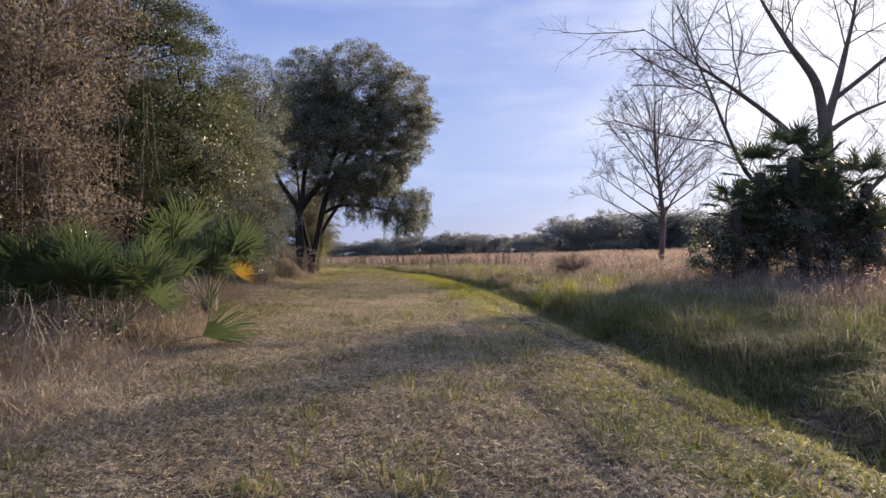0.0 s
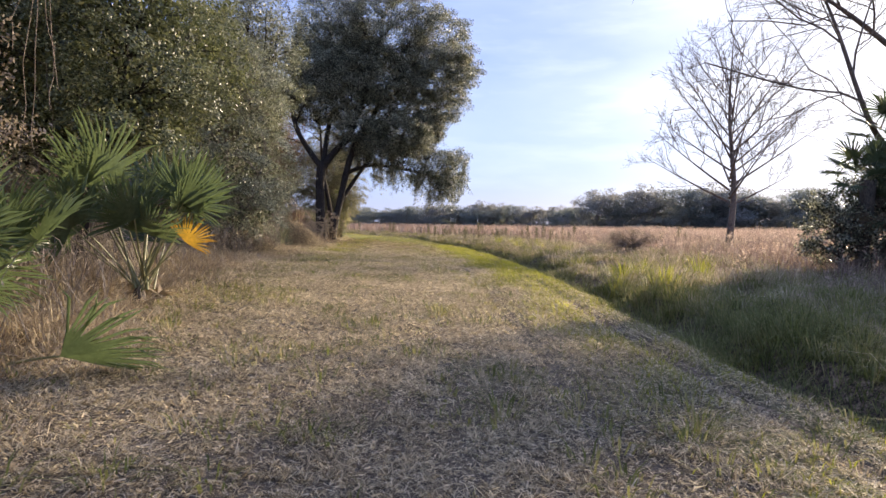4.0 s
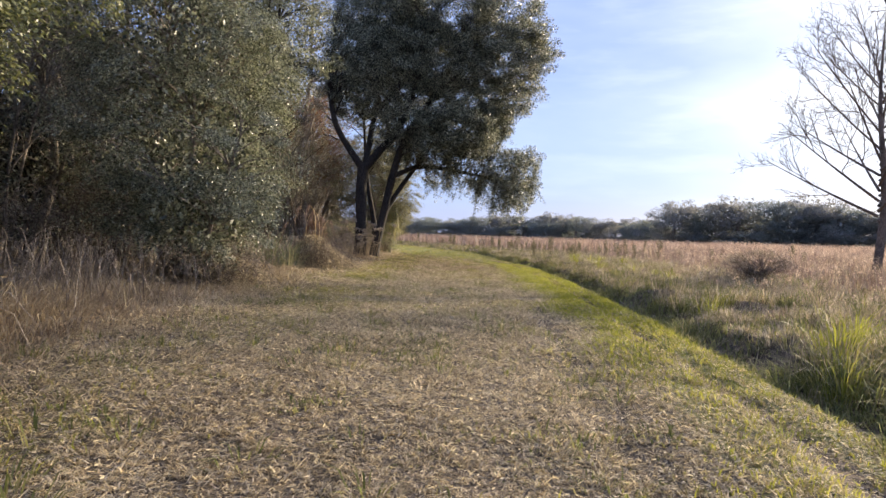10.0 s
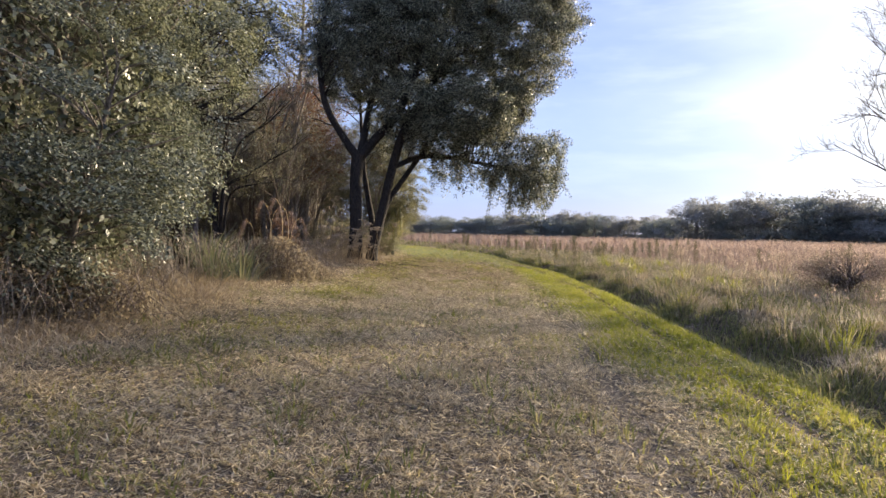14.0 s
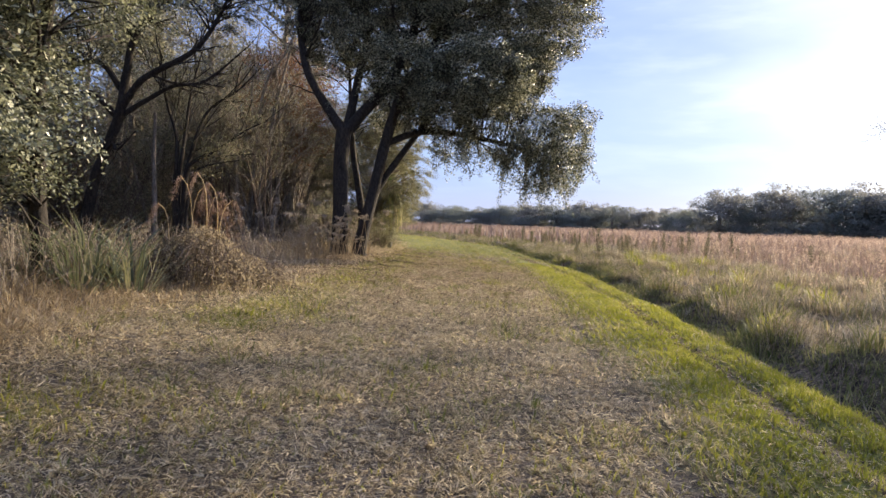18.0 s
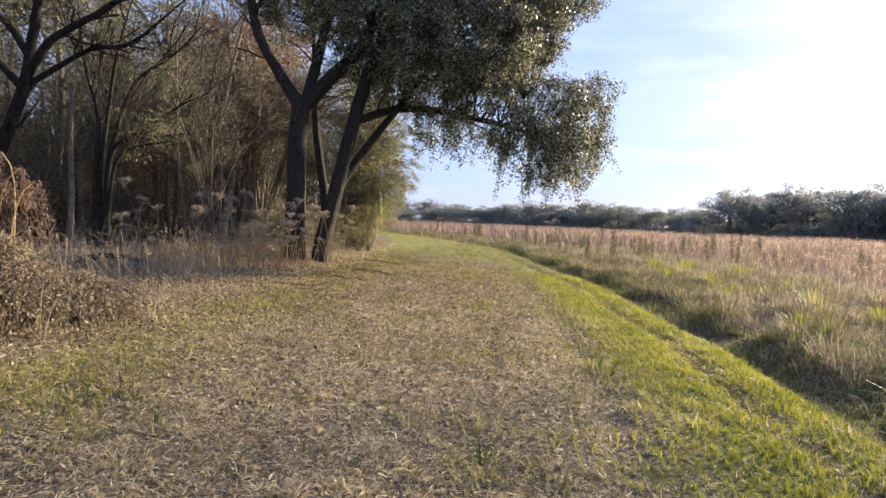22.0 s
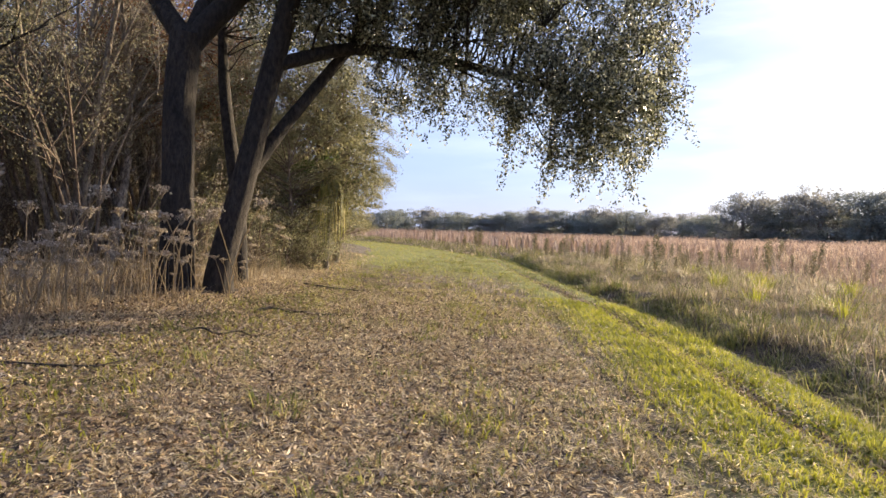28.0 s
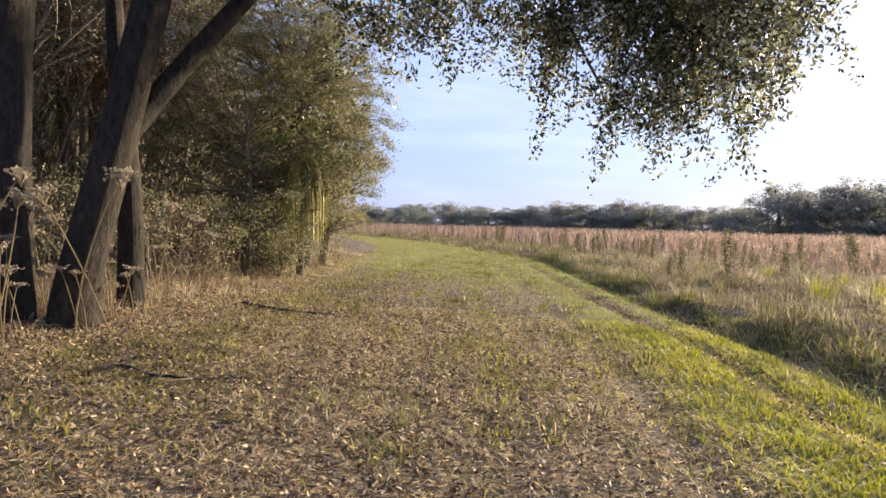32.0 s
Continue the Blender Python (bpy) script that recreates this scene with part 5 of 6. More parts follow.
for i in range(16):
    a0 = radians(i * 137.5)
    k = 11
    a = a0 + rng.normal(size=k) * 0.28
    reach, fall = rng.uniform(0.18, 0.62, k), rng.uniform(1.0, 2.35, k)
    lift = rng.uniform(0.05, 0.35, k)
    s7 = np.linspace(0, 1, 7)[None, :]
    out = reach[:, None] * np.minimum(s7 * 2.2, 1.0) + 0.05 * s7
    z = 2.45 + lift[:, None] * np.sin(np.minimum(s7 * 2.4, 1) * np.pi * 0.5) - fall[:, None] * np.maximum(s7 - 0.12, 0) ** 1.15
    mid = np.stack([np.cos(a)[:, None] * out, np.sin(a)[:, None] * out, z], -1) + np.cumsum(rng.normal(size=(k, 7, 3)) * 0.012, axis=1)
    side = np.stack([-np.sin(a), np.cos(a), 0 * a], 1)[:, None] * (np.array([0.008, 0.022, 0.026, 0.024, 0.02, 0.014, 0.003]) * 0.9)[None, :, None]
    V = np.stack([mid - side, mid + side], 2).reshape(-1, 3)
    j = (np.arange(k)[:, None] * 14 + np.arange(6)[None] * 2).reshape(-1, 1)
    part("frond", mesh_of("frond", V, [j + np.array([[0, 1, 3, 2]])]), M_FROND_PALE, droop_palm, "limp pale hanging frond")

# ---- grass, weeds and litter ----
rng = np.random.default_rng(77)


def scatter(count, x0, x1, y0, y1, test):
    """Points of the land for which test(x, y, u, v) gives a chance."""
    x, y = rng.uniform(x0, x1, count), rng.uniform(y0, y1, count)
    u = x - centre_x(y)
    keep = rng.random(count) < test(x, y, u, u - edge_u(y))
    return x[keep], y[keep]


def sward(name, x, y, height, lean, width, material, label, category="grass", bent=False):
    k = len(x)
    V, F = blades(on_ground(x, y, 0.005), height * rng.uniform(0.5, 1.3, k), lean * rng.uniform(0.4, 1.6, k), width * rng.uniform(0.7, 1.3, k), rng, bent)
    tagged(part(name, mesh_of(name, V, F), material), label, category, kind="stuff")


def wheels(x, y):
    """Thin grass along the lines where mower wheels run."""
    u = x - centre_x(y) + 0.06 * wob(x * 0, y, 0.7, 17)
    return 1 - np.clip(0.45 + 0.5 * wob(x, y, 2.4, 18), 0, 0.9) * np.exp(-((u - 1.43) / 0.22) ** 2) - (0.4 + 0.25 * wob(x, y, 2.0, 19)) * np.exp(-((u - 0.45) / 0.12) ** 2) - 0.35 * np.exp(-((u + 0.75) / 0.14) ** 2)


def green_share(x, y):
    g, l, f = zones(x, y)
    v = x - centre_x(y) - edge_u(y)
    line = 1 - 0.55 * np.exp(-((v + 0.7 + 0.06 * wob(x * 0, y, 0.9, 16)) / 0.17) ** 2)
    line = line * wheels(x, y)
    return np.clip((g + 0.24 * wob(x, y, 1.7, 12) - 0.14) * 1.25, 0.01, 1) * line


def curls(x, y, height, width, rng):
    """Dead blades, bent over and curled at the tip."""
    k = len(x)
    base = on_ground(x, y, 0.004)
    a, b = rng.uniform(0, 2 * np.pi, k), rng.normal(size=k) * 0.9
    out = np.stack([np.cos(a), np.sin(a), 0 * a], 1)
    side = np.stack([-np.sin(a + b), np.cos(a + b), 0 * a], 1) * (width * rng.uniform(0.6, 1.3, k) * 0.5)[:, None]
    h = (height * rng.uniform(0.5, 1.4, k))[:, None]
    up = np.array([[0, 0, 1.0]])
    mid = base + up * h * rng.uniform(0.3, 0.75, (k, 1)) + out * h * 0.7
    tip = base + up * h * rng.uniform(0.08, 0.8, (k, 1)) + out * h * rng.uniform(1.1, 1.9, (k, 1))
    V = np.stack([base - side, base + side, mid + side * 0.8, mid - side * 0.8, tip], 1).reshape(-1, 3)
    n5 = np.arange(k)[:, None] * 5
    return V, [n5 + np.array([[0, 1, 2, 3]]), n5 + np.array([[3, 2, 4]])]


def sparse(y):
    """Thin verge over the leaf litter before the oak."""
    return np.interp(y, [33, 36, 47, 50], [1.0, 0.22, 0.22, 0.8])


def mown(x, y, u, v):
    return ((u > left_u(y) - 0.2) & (v < 0.15)) * np.interp(y, [0, 30, 44, 75], [1, 1, 0.6, 0.25]) * np.interp(np.abs(u), [2.2, 3.4], [1, 0.65])


def tufts(x, y, per, spread, height, lean, width, rng, sink=0.1):
    """Blades in tussocks: each leans out from its own middle."""
    k = rng.poisson(per, len(x))
    cx, cy = np.repeat(x, k), np.repeat(y, k)
    a, r = rng.uniform(0, 2 * np.pi, len(cx)), np.sqrt(rng.random(len(cx))) * spread
    bx, by = cx + np.cos(a) * r, cy + np.sin(a) * r
    h = np.repeat(height, k) * rng.uniform(0.45, 1.2, len(cx))
    base = on_ground(bx, by, 0.01)
    out = np.stack([np.cos(a), np.sin(a), 0 * a], 1) * (lean * (0.3 + r / spread) * rng.uniform(0.5, 1.5, len(cx)))[:, None]
    side = np.stack([-np.sin(a), np.cos(a), 0 * a], 1) * (width * rng.uniform(0.7, 1.3, len(cx)) * 0.5)[:, None]
    up = np.array([[0, 0, 1.0]])
    mid = base + (up * 0.62 + out * 0.3) * h[:, None]
    tip = base + (up * rng.uniform(0.92 - sink, 0.95, (len(cx), 1)) + out) * h[:, None]
    V = np.stack([base - side, base + side, mid + side * 0.8, mid - side * 0.8, tip], 1).reshape(-1, 3)
    n5 = np.arange(len(cx))[:, None] * 5
    return V, [n5 + np.array([[0, 1, 2, 3]]), n5 + np.array([[3, 2, 4]])]


def stuff(name, V, F, material, label, category):
    return tagged(part(name, mesh_of(name, V, F), material), label, category, kind="stuff")


def bunch(x, y, size):
    """Draws points together into small tufts; a share of the tufts is worn away."""
    i, j = np.floor(x / size), np.floor(y / size)
    h1, h2, h3 = [np.modf(np.abs(np.sin(i * a + j * b) * 4375.85))[0] for a, b in ((12.99, 78.23), (39.35, 11.14), (73.16, 52.24))]
    pull = 0.3 + 0.4 * h3
    return x + ((i + 0.2 + 0.6 * h1) * size - x) * pull, y + ((j + 0.2 + 0.6 * h2) * size - y) * pull, h3 * 1.3 % 1.0 < 0.2


# mown grass of the track
x, y = scatter(1550000, -6, 4, 1, 48, mown)
x, y, gone = bunch(x, y, 0.11)
isgreen = rng.random(len(x)) < green_share(x, y)
lumps = 0.85 + 0.4 * wob(x, y, 7.0, 14) + 0.3 * wob(x, y, 17.0, 15)
worn = np.clip(1 - 0.6 * zones(x, y)[1], 0.3, 1)
dry = ~isgreen & ~gone & (rng.random(len(x)) < np.clip(0.62 + 0.38 * lumps, 0.4, 1) * worn * wheels(x, y))
stuff("dry_grass", *curls(x[dry], y[dry], 0.052 * np.clip(lumps[dry], 0.5, 1.6), 0.0075, rng), M_STRAW, "short dead straw-coloured mown grass", "grass")
xt, yt = scatter(1100000, -5, 3.6, 1.5, 46, mown)
keep = rng.random(len(xt)) < np.clip(1 - 0.9 * zones(xt, yt)[0], 0.1, 1) * np.clip(1 - 0.3 * zones(xt, yt)[1], 0.3, 1) * wheels(xt, yt)
xt, yt = xt[keep], yt[keep]
k = len(xt)
foot = on_ground(xt, yt) + np.stack([0 * xt, 0 * xt, rng.uniform(0.002, 0.022, k)], 1)
a = rng.uniform(0, 2 * np.pi, k)
reach = rng.uniform(0.025, 0.075, k)[:, None] * np.stack([np.cos(a), np.sin(a), rng.normal(size=k) * 0.25], 1)
girth = np.stack([-np.sin(a), np.cos(a), rng.normal(size=k) * 0.6], 1) * rng.uniform(0.002, 0.0045, k)[:, None]
stuff("thatch", np.stack([foot - girth, foot + girth, foot + reach], 1).reshape(-1, 3), [np.arange(k * 3).reshape(-1, 3)], M_STRAW, "flattened dead straw between the mown grass", "grass")
v = x - centre_x(y) - edge_u(y)
vivid = rng.random(len(x)) < np.interp(v, [-3, -2, -1, 0], [0.15, 0.4, 0.8, 0.75]) * np.interp(y, [12, 20, 28], [0.25, 0.4, 0.9])
thin = isgreen & vivid & (rng.random(len(x)) < 0.85)
sward("green_grass", x[thin], y[thin], 0.085 * np.clip(lumps[thin], 0.5, 1.5), 0.7, 0.008, M_GREEN, "short bright green mown grass", bent=True)
thin = isgreen & ~vivid & (rng.random(len(x)) < 0.8)
sward("fading_grass", x[thin], y[thin], 0.042 * np.clip(lumps[thin], 0.5, 1.5), 1.2, 0.008, M_FADING, "short fading olive mown grass", bent=True)
x, y = scatter(60000, -30, 4, 44, 95, lambda x, y, u, v: (u > left_u(y)) & (v < 0.1))
olive = rng.random(len(x)) < 0.6
sward("green_grass", x[~olive], y[~olive], 0.09, 0.7, 0.02, M_GREEN, "distant green mown grass")
sward("fading_grass", x[olive], y[olive], 0.08, 0.8, 0.02, M_FADING, "distant olive mown grass")
# fallen leaves under the oak
x, y = scatter(360000, -9, 3, 20, 56, lambda x, y, u, v: zones(x, y)[1] * np.interp(y, [20, 28, 34, 44, 56], [0.05, 0.25, 0.9, 1, 0.3]))
C = on_ground(x, y, -0.012)
V, F = leaf_quads(C, 0.06, 0.024, rng, -0.1)
V[:, 2] = np.repeat(C[:, 2], 4) + np.abs(V[:, 2] - np.repeat(C[:, 2], 4)) * 0.6
stuff("fallen_leaves", V, F, M_LITTER, "brown fallen oak leaves strewn on the grass", "leaves")
# dead grass and brambles along the wood's edge
x, y = scatter(17000, -10, -1.5, 1, 62, lambda x, y, u, v: np.interp(u - left_u(y), [-4, -1.6, -0.3, 0.4, 1.0], [0.35, 1.0, 0.9, 0.35, 0.0]) * sparse(y))
d = x - centre_x(y) - left_u(y)
V, F = tufts(x, y, 15, 0.18, np.interp(d, [-2.5, -0.9, 0, 0.5], [0.5, 0.27, 0.13, 0.08]) * np.clip(1 + 0.55 * wob(x, y, 1.4, 51), 0.35, 2), 1.3, 0.010, rng, 0.6)
stuff("verge_grass", V, F, M_VERGE, "tangled dead grass along the wood's edge", "grass")
x, y = scatter(150000, -9, -1.5, 1, 58, lambda x, y, u, v: np.interp(u - left_u(y), [-3, -1.4, -0.2, 0.5, 1.2], [0.3, 0.9, 1.0, 0.4, 0.0]) * sparse(y))
stuff("verge_straw", *curls(x, y, np.interp(x - centre_x(y) - left_u(y), [-2.5, -1.2, 0, 1], [0.45, 0.3, 0.15, 0.07]) * np.clip(1 + 0.5 * wob(x, y, 1.6, 54), 0.4, 2), 0.011, rng), M_VERGE, "pale matted straw along the verge", "grass")
x, y = scatter(8000, -11, -2, 4, 62, lambda x, y, u, v: np.interp(u - left_u(y), [-4, -1.4, -0.6, -0.25], [0.6, 1.0, 0.5, 0.0]) * np.clip(0.5 + 0.7 * wob(x, y, 0.9, 52), 0, 1))
sward("verge_weeds", x, y, 0.5, 0.95, 0.009, M_VERGE_WEED, "brown dead weed stalks along the wood's edge", "weeds", True)
x, y = scatter(130000, -11, -2, 4, 62, lambda x, y, u, v: np.interp(u - left_u(y), [-4, -1.3, -0.5, 0.0], [0.6, 1.0, 0.25, 0.0]) * sparse(y) * np.clip(0.4 + 0.8 * wob(x, y, 1.1, 53), 0, 1))
V, F = leaf_quads(on_ground(x, y) + np.stack([0 * x, 0 * x, rng.random(len(x)) * 0.85], 1), 0.06, 0.022, rng)
stuff("bramble_leaves", V, F, M_BRAMBLE, "dead brown bramble leaves along the wood's edge", "weeds")
k = 2600
x, y = scatter(k * 3, -9, -3, 6, 60, lambda x, y, u, v: np.interp(u - left_u(y), [-3, -1.2, -0.5, -0.2], [0.6, 1.0, 0.6, 0.0]) * sparse(y))
a, reach = rng.uniform(0, 6.28, len(x)), rng.uniform(0.25, 0.9, len(x))
s5 = np.linspace(0, 1, 5)[None, :, None]
root5 = on_ground(x, y)[:, None]
arch = root5 + np.stack([np.cos(a), np.sin(a), 0 * a], 1)[:, None] * reach[:, None, None] * s5 + np.array([0, 0, 1.0]) * (np.sin(np.pi * 0.85 * s5) * rng.uniform(0.4, 1.1, (len(x), 1, 1)))
stuff("bramble_canes", *tubes(arch + rng.normal(size=arch.shape) * 0.03, np.tile(np.linspace(0.005, 0.0025, 5), (len(x), 1)), 3), M_CANE, "arching dead bramble canes along the wood's edge", "weeds")
# ditch and far bank
x, y = scatter(36000, -4, 13, 1, 72, lambda x, y, u, v: np.interp(v, [-0.1, 0.2, 0.7, 1.1, 2.0, 6.5], [0.2, 0.6, 0.7, 1.0, 1.0, 0.8]) * (v < 9))
v = x - centre_x(y) - edge_u(y)
lush = np.interp(y, [0, 16, 22, 30], [0.95, 0.9, 0.6, 0.45]) * np.interp(v, [0.5, 3, 6], [1.2, 1.0, 0.6])
# pale straw kept off the ditch floor, so its shade shows in the colour
isgreen = (v < 1.1) & (rng.random(len(x)) < 0.8) | (rng.random(len(x)) < lush * (np.interp(y, [12, 20], [0.8, 0.55]) + 0.5 * wob(x, y, 1.3, 31)))
tall = np.interp(v, [0.3, 0.7, 1.3, 2.5, 5], [0.10, 0.26, 0.36, 0.30, 0.42]) * np.interp(y, [0, 14, 22], [1.15, 1.1, 1.0]) * np.clip(0.95 + 0.75 * wob(x, y, 2.6, 33) + 0.45 * wob(x, y, 5.2, 34), 0.2, 2.4)
V, F = tufts(x[isgreen], y[isgreen], 15, 0.17, tall[isgreen], 1.25, 0.012, rng, 0.6)
stuff("ditch_grass", V, F, M_DITCH, "green uncut grass along the ditch", "grass")
brown = rng.random(len(x)) < 0.45 + 0.4 * wob(x, y, 1.1, 35)
pick = ~isgreen & brown
V, F = tufts(x[pick], y[pick], 14, 0.17, tall[pick] * 0.85, 1.35, 0.011, rng, 0.65)
stuff("ditch_weeds", V, F, M_WEED, "brown dead grass along the ditch", "grass")
pick = ~isgreen & ~brown
V, F = tufts(x[pick], y[pick], 14, 0.17, tall[pick] * 0.9, 1.3, 0.010, rng, 0.6)
stuff("ditch_straw", V, F, M_VERGE, "pale uncut grass along the ditch", "grass")
x, y = scatter(26000, -34, 12, 60, 116, lambda x, y, u, v: (v > 0.15) & (v < 8) & ((y > 71) | (x < -3.8)))
far_green = rng.random(len(x)) < 0.45
for pick, material, label in ((far_green, M_DITCH, "green uncut grass along the far ditch"), (~far_green, M_WEED, "brown uncut grass along the far ditch")):
    V, F = tufts(x[pick], y[pick], 9, 0.25, np.clip(0.4 + 0.2 * wob(x[pick], y[pick], 1.3, 36), 0.15, 0.7), 0.9, 0.028, rng, 0.4)
    stuff("ditch_grass", V, F, material, label, "grass")
x, y = scatter(5200, -4, 6, 8, 70, lambda x, y, u, v: np.interp(v, [0.85, 1.05, 1.4, 2.0], [0.0, 1.0, 0.8, 0.0]) * np.clip(0.35 + 0.9 * wob(x, y, 2.4, 71), 0, 1))
V, F = tufts(x, y, 30, 0.2, np.clip(0.34 + 0.14 * wob(x, y, 2.1, 72), 0.15, 0.55), 1.2, 0.010, rng, 0.75)
stuff("ditch_tussocks", V, F, M_DITCH, "ragged tussocks hanging over the ditch", "grass")
x, y = scatter(7000, 2, 11, 0, 20, lambda x, y, u, v: np.interp(v, [0.3, 0.8, 4.0, 7.0], [0.0, 1.0, 0.8, 0.3]) * np.interp(y, [0, 14, 20], [1, 0.9, 0.2]) * (0.6 + 0.4 * wob(x, y, 0.9, 61)))
V, F = tufts(x, y, 24, 0.2, np.clip(0.25 + 0.19 * wob(x, y, 1.9, 62) + 0.08 * wob(x, y, 4.3, 63), 0.06, 0.55), 1.1, 0.009, rng, 0.6)
stuff("lush_grass", V, F, M_LUSH, "lush green uncut grass beyond the ditch", "grass")
# the field: tall reddish grass with pale plumes
def field_back(y):
    """How far the tall grass stands back from the ditch."""
    return np.interp(y, [30, 46, 62], [0.0, 2.5, 5.0])


def field_height(x, y):
    v = x - centre_x(y) - edge_u(y)
    return np.interp(v - field_back(y), [2, 5, 9, 15, 26], [0.3, 0.45, 0.75, 1.0, 1.2]) * (1 + 0.2 * wob(x, y, 0.45, 41) + 0.16 * wob(x, y, 1.7, 45))


x, y = scatter(26000, 0, 48, -6, 80, lambda x, y, u, v: np.interp(v, [2.0, 4.5, 7.0], [0.0, 0.6, 1.0]) * np.interp(np.hypot(x, y - 20), [12, 60], [1, 0.55]))
brown = rng.random(len(x)) < 0.2 + 0.4 * wob(x, y, 0.55, 43) + np.interp(x - centre_x(y) - edge_u(y) - field_back(y), [2, 9], [0.55, 0.0])
V, F = tufts(x[~brown], y[~brown], 11, 0.22, field_height(x, y)[~brown], 0.4, 0.014, rng)
stuff("field_grass", V, F, M_SEDGE, "tall reddish-tan wild field grass", "grass")
V, F = tufts(x[brown], y[brown], 12, 0.25, field_height(x, y)[brown] * 0.95, 0.5, 0.012, rng)
stuff("field_weeds", V, F, M_WEED, "patches of brown dead weeds in the field", "weeds")
x, y = scatter(70000, -60, 150, 30, 190, lambda x, y, u, v: (v > 4.5) & ((x > 45) | (y > 76)))
sward("field_grass", x, y, 1.2 + 0.15 * wob(x, y, 0.2, 42), 0.25, 0.09, M_SEDGE, "tall reddish-tan wild field grass farther out", bent=True)
x, y = scatter(26000, 0, 75, -6, 110, lambda x, y, u, v: np.interp(v - field_back(y), [2.5, 5.0, 9.0], [0.0, 0.3, 1.0]))
top = on_ground(x, y) + np.stack([0 * x, 0 * x, (field_height(x, y) + 0.05) * rng.uniform(0.75, 1.12, len(x))], 1)
C = np.repeat(top, 7, axis=0) + rng.normal(size=(len(x) * 7, 3)) * np.array([0.025, 0.025, 0.07])
V, F = leaf_quads(C, 0.07, 0.028, rng)
stuff("grass_plumes", V, F, M_PLUME, "pale pinkish plumes over the field grass", "grass")


# ---- single plants and fallen wood ----
def dark_weed(seed):
    """A dark upright weed of the field: stalk and feathery leaves."""
    rng = np.random.default_rng(seed)
    root = thing("field_weed", (0, 0, 0), "dark upright feathery weed among field grass", "weed", "dark weeds of the field")
    s = np.linspace(0, 1, 5)
    P = np.stack([0.05 * np.sin(s * 3 + seed), 0.05 * s, s * 1.5], 1)
    part("stalk", mesh_of("stalk", *tubes(P[None], np.linspace(0.014, 0.005, 5)[None], 5)), M_WEED, root)
    z = rng.uniform(0.35, 1.55, 260)
    C = np.stack([rng.normal(size=260) * 0.045, rng.normal(size=260) * 0.045, z], 1)
    part("foliage", mesh_of("foliage", *leaf_quads(C, 0.10, 0.025, rng, -0.7)), M_DOGFENNEL, root)
    return root


DARK = [dark_weed(i) for i in (1, 2, 3)]
rng = np.random.default_rng(5)
for i in range(150):
    y = rng.uniform(54, 96)
    x = float(centre_x(y) + edge_u(y)) + 2.5 + abs(rng.normal()) * 9
    size = rng.uniform(0.45, 1.05)
    m = pose(x, y, float(ground_z(x, y)) - 0.03, rng.normal() * 3, rng.normal() * 3, rng.uniform(0, 360)) @ Matrix.Diagonal((size * 1.3, size * 1.3, size, 1))
    if i < 3:
        DARK[i].matrix_basis = m
    else:
        copy_thing(DARK[i % 3], m)
leafy("field_shrub", at(10.6, 36.8), [([(0, 0, -0.1), (0.1, 0, 0.6), (0, 0, 1.2)], [0.03, 0.02, 0.01])], [(0, 0, 0.85, 1.2, 1.0, 0.55), (-0.8, 0.3, 0.7, 0.7, 0.7, 0.5)], 150, 40, 0.3, 0.05, M_BROWN_LEAF, M_BARK_BROWN, "low brown shrub among the field grass", "shrub")


def seed_weed(seed):
    """A dead stalk with a flat pale seed head."""
    rng = np.random.default_rng(seed)
    root = thing("seed_head_weed", (0, 0, 0), "dead pale stalk with a flat seed head", "weed", "flat-headed weeds by the oak")
    s = np.linspace(0, 1, 6)
    P = np.stack([rng.normal() * 0.12 * s * s, rng.normal() * 0.12 * s * s, s * 1.25 - 0.03], 1)
    part("stalk", mesh_of("stalk", *tubes(P[None], np.linspace(0.008, 0.005, 6)[None], 5)), M_WEED, root)
    top = P[-1]
    rays = [np.linspace(top - np.array([0, 0, 0.10]), top + np.array([math.cos(a) * r, math.sin(a) * r, rng.uniform(-0.02, 0.04)]), 3) for a, r in zip(rng.uniform(0, 6.28, 14), rng.uniform(0.02, 0.09, 14))]
    tagged(part("seed_head", mesh_of("seed_head", *join([tubes(np.array(rays), np.full((14, 3), 0.003), 3), leaf_quads(np.repeat(np.array([r[-1] for r in rays]), 6, axis=0) + rng.normal(size=(84, 3)) * np.array([0.026, 0.026, 0.009]), 0.035, 0.024, rng, 0)])), M_HEAD, root), kind="stuff")
    return root


HEADS = [seed_weed(i) for i in (1, 2, 3, 4)]
for i in range(180):
    y = rng.uniform(36.5, 46.0) if i < 100 else rng.uniform(39.5, 44.5)
    x = float(np.interp(y, [36, 40, 43, 47], [-5.4, -4.8, -4.3, -4.8])) - abs(rng.normal()) * 1.2
    size = rng.uniform(0.5, 1.25)
    m = pose(x, y, float(ground_z(x, y)), rng.normal() * 8, rng.normal() * 8, rng.uniform(0, 360)) @ Matrix.Diagonal((0.55 + 0.5 * size, 0.55 + 0.5 * size, size, 1))
    if i < 4:
        HEADS[i].matrix_basis = m
    else:
        copy_thing(HEADS[i % 4], m)


def tussock(x, y, height, count, spread, lean, width, material, label, name="grass_clump", group=""):
    root = thing(name, at(x, y), label, "grass", group)
    V, F = tufts(np.array([x]), np.array([y]), count, spread, np.array([height]), lean, width, rng)
    part("sheaf", mesh_of("sheaf", V - np.array(at(x, y)), F), material, root)
    return root


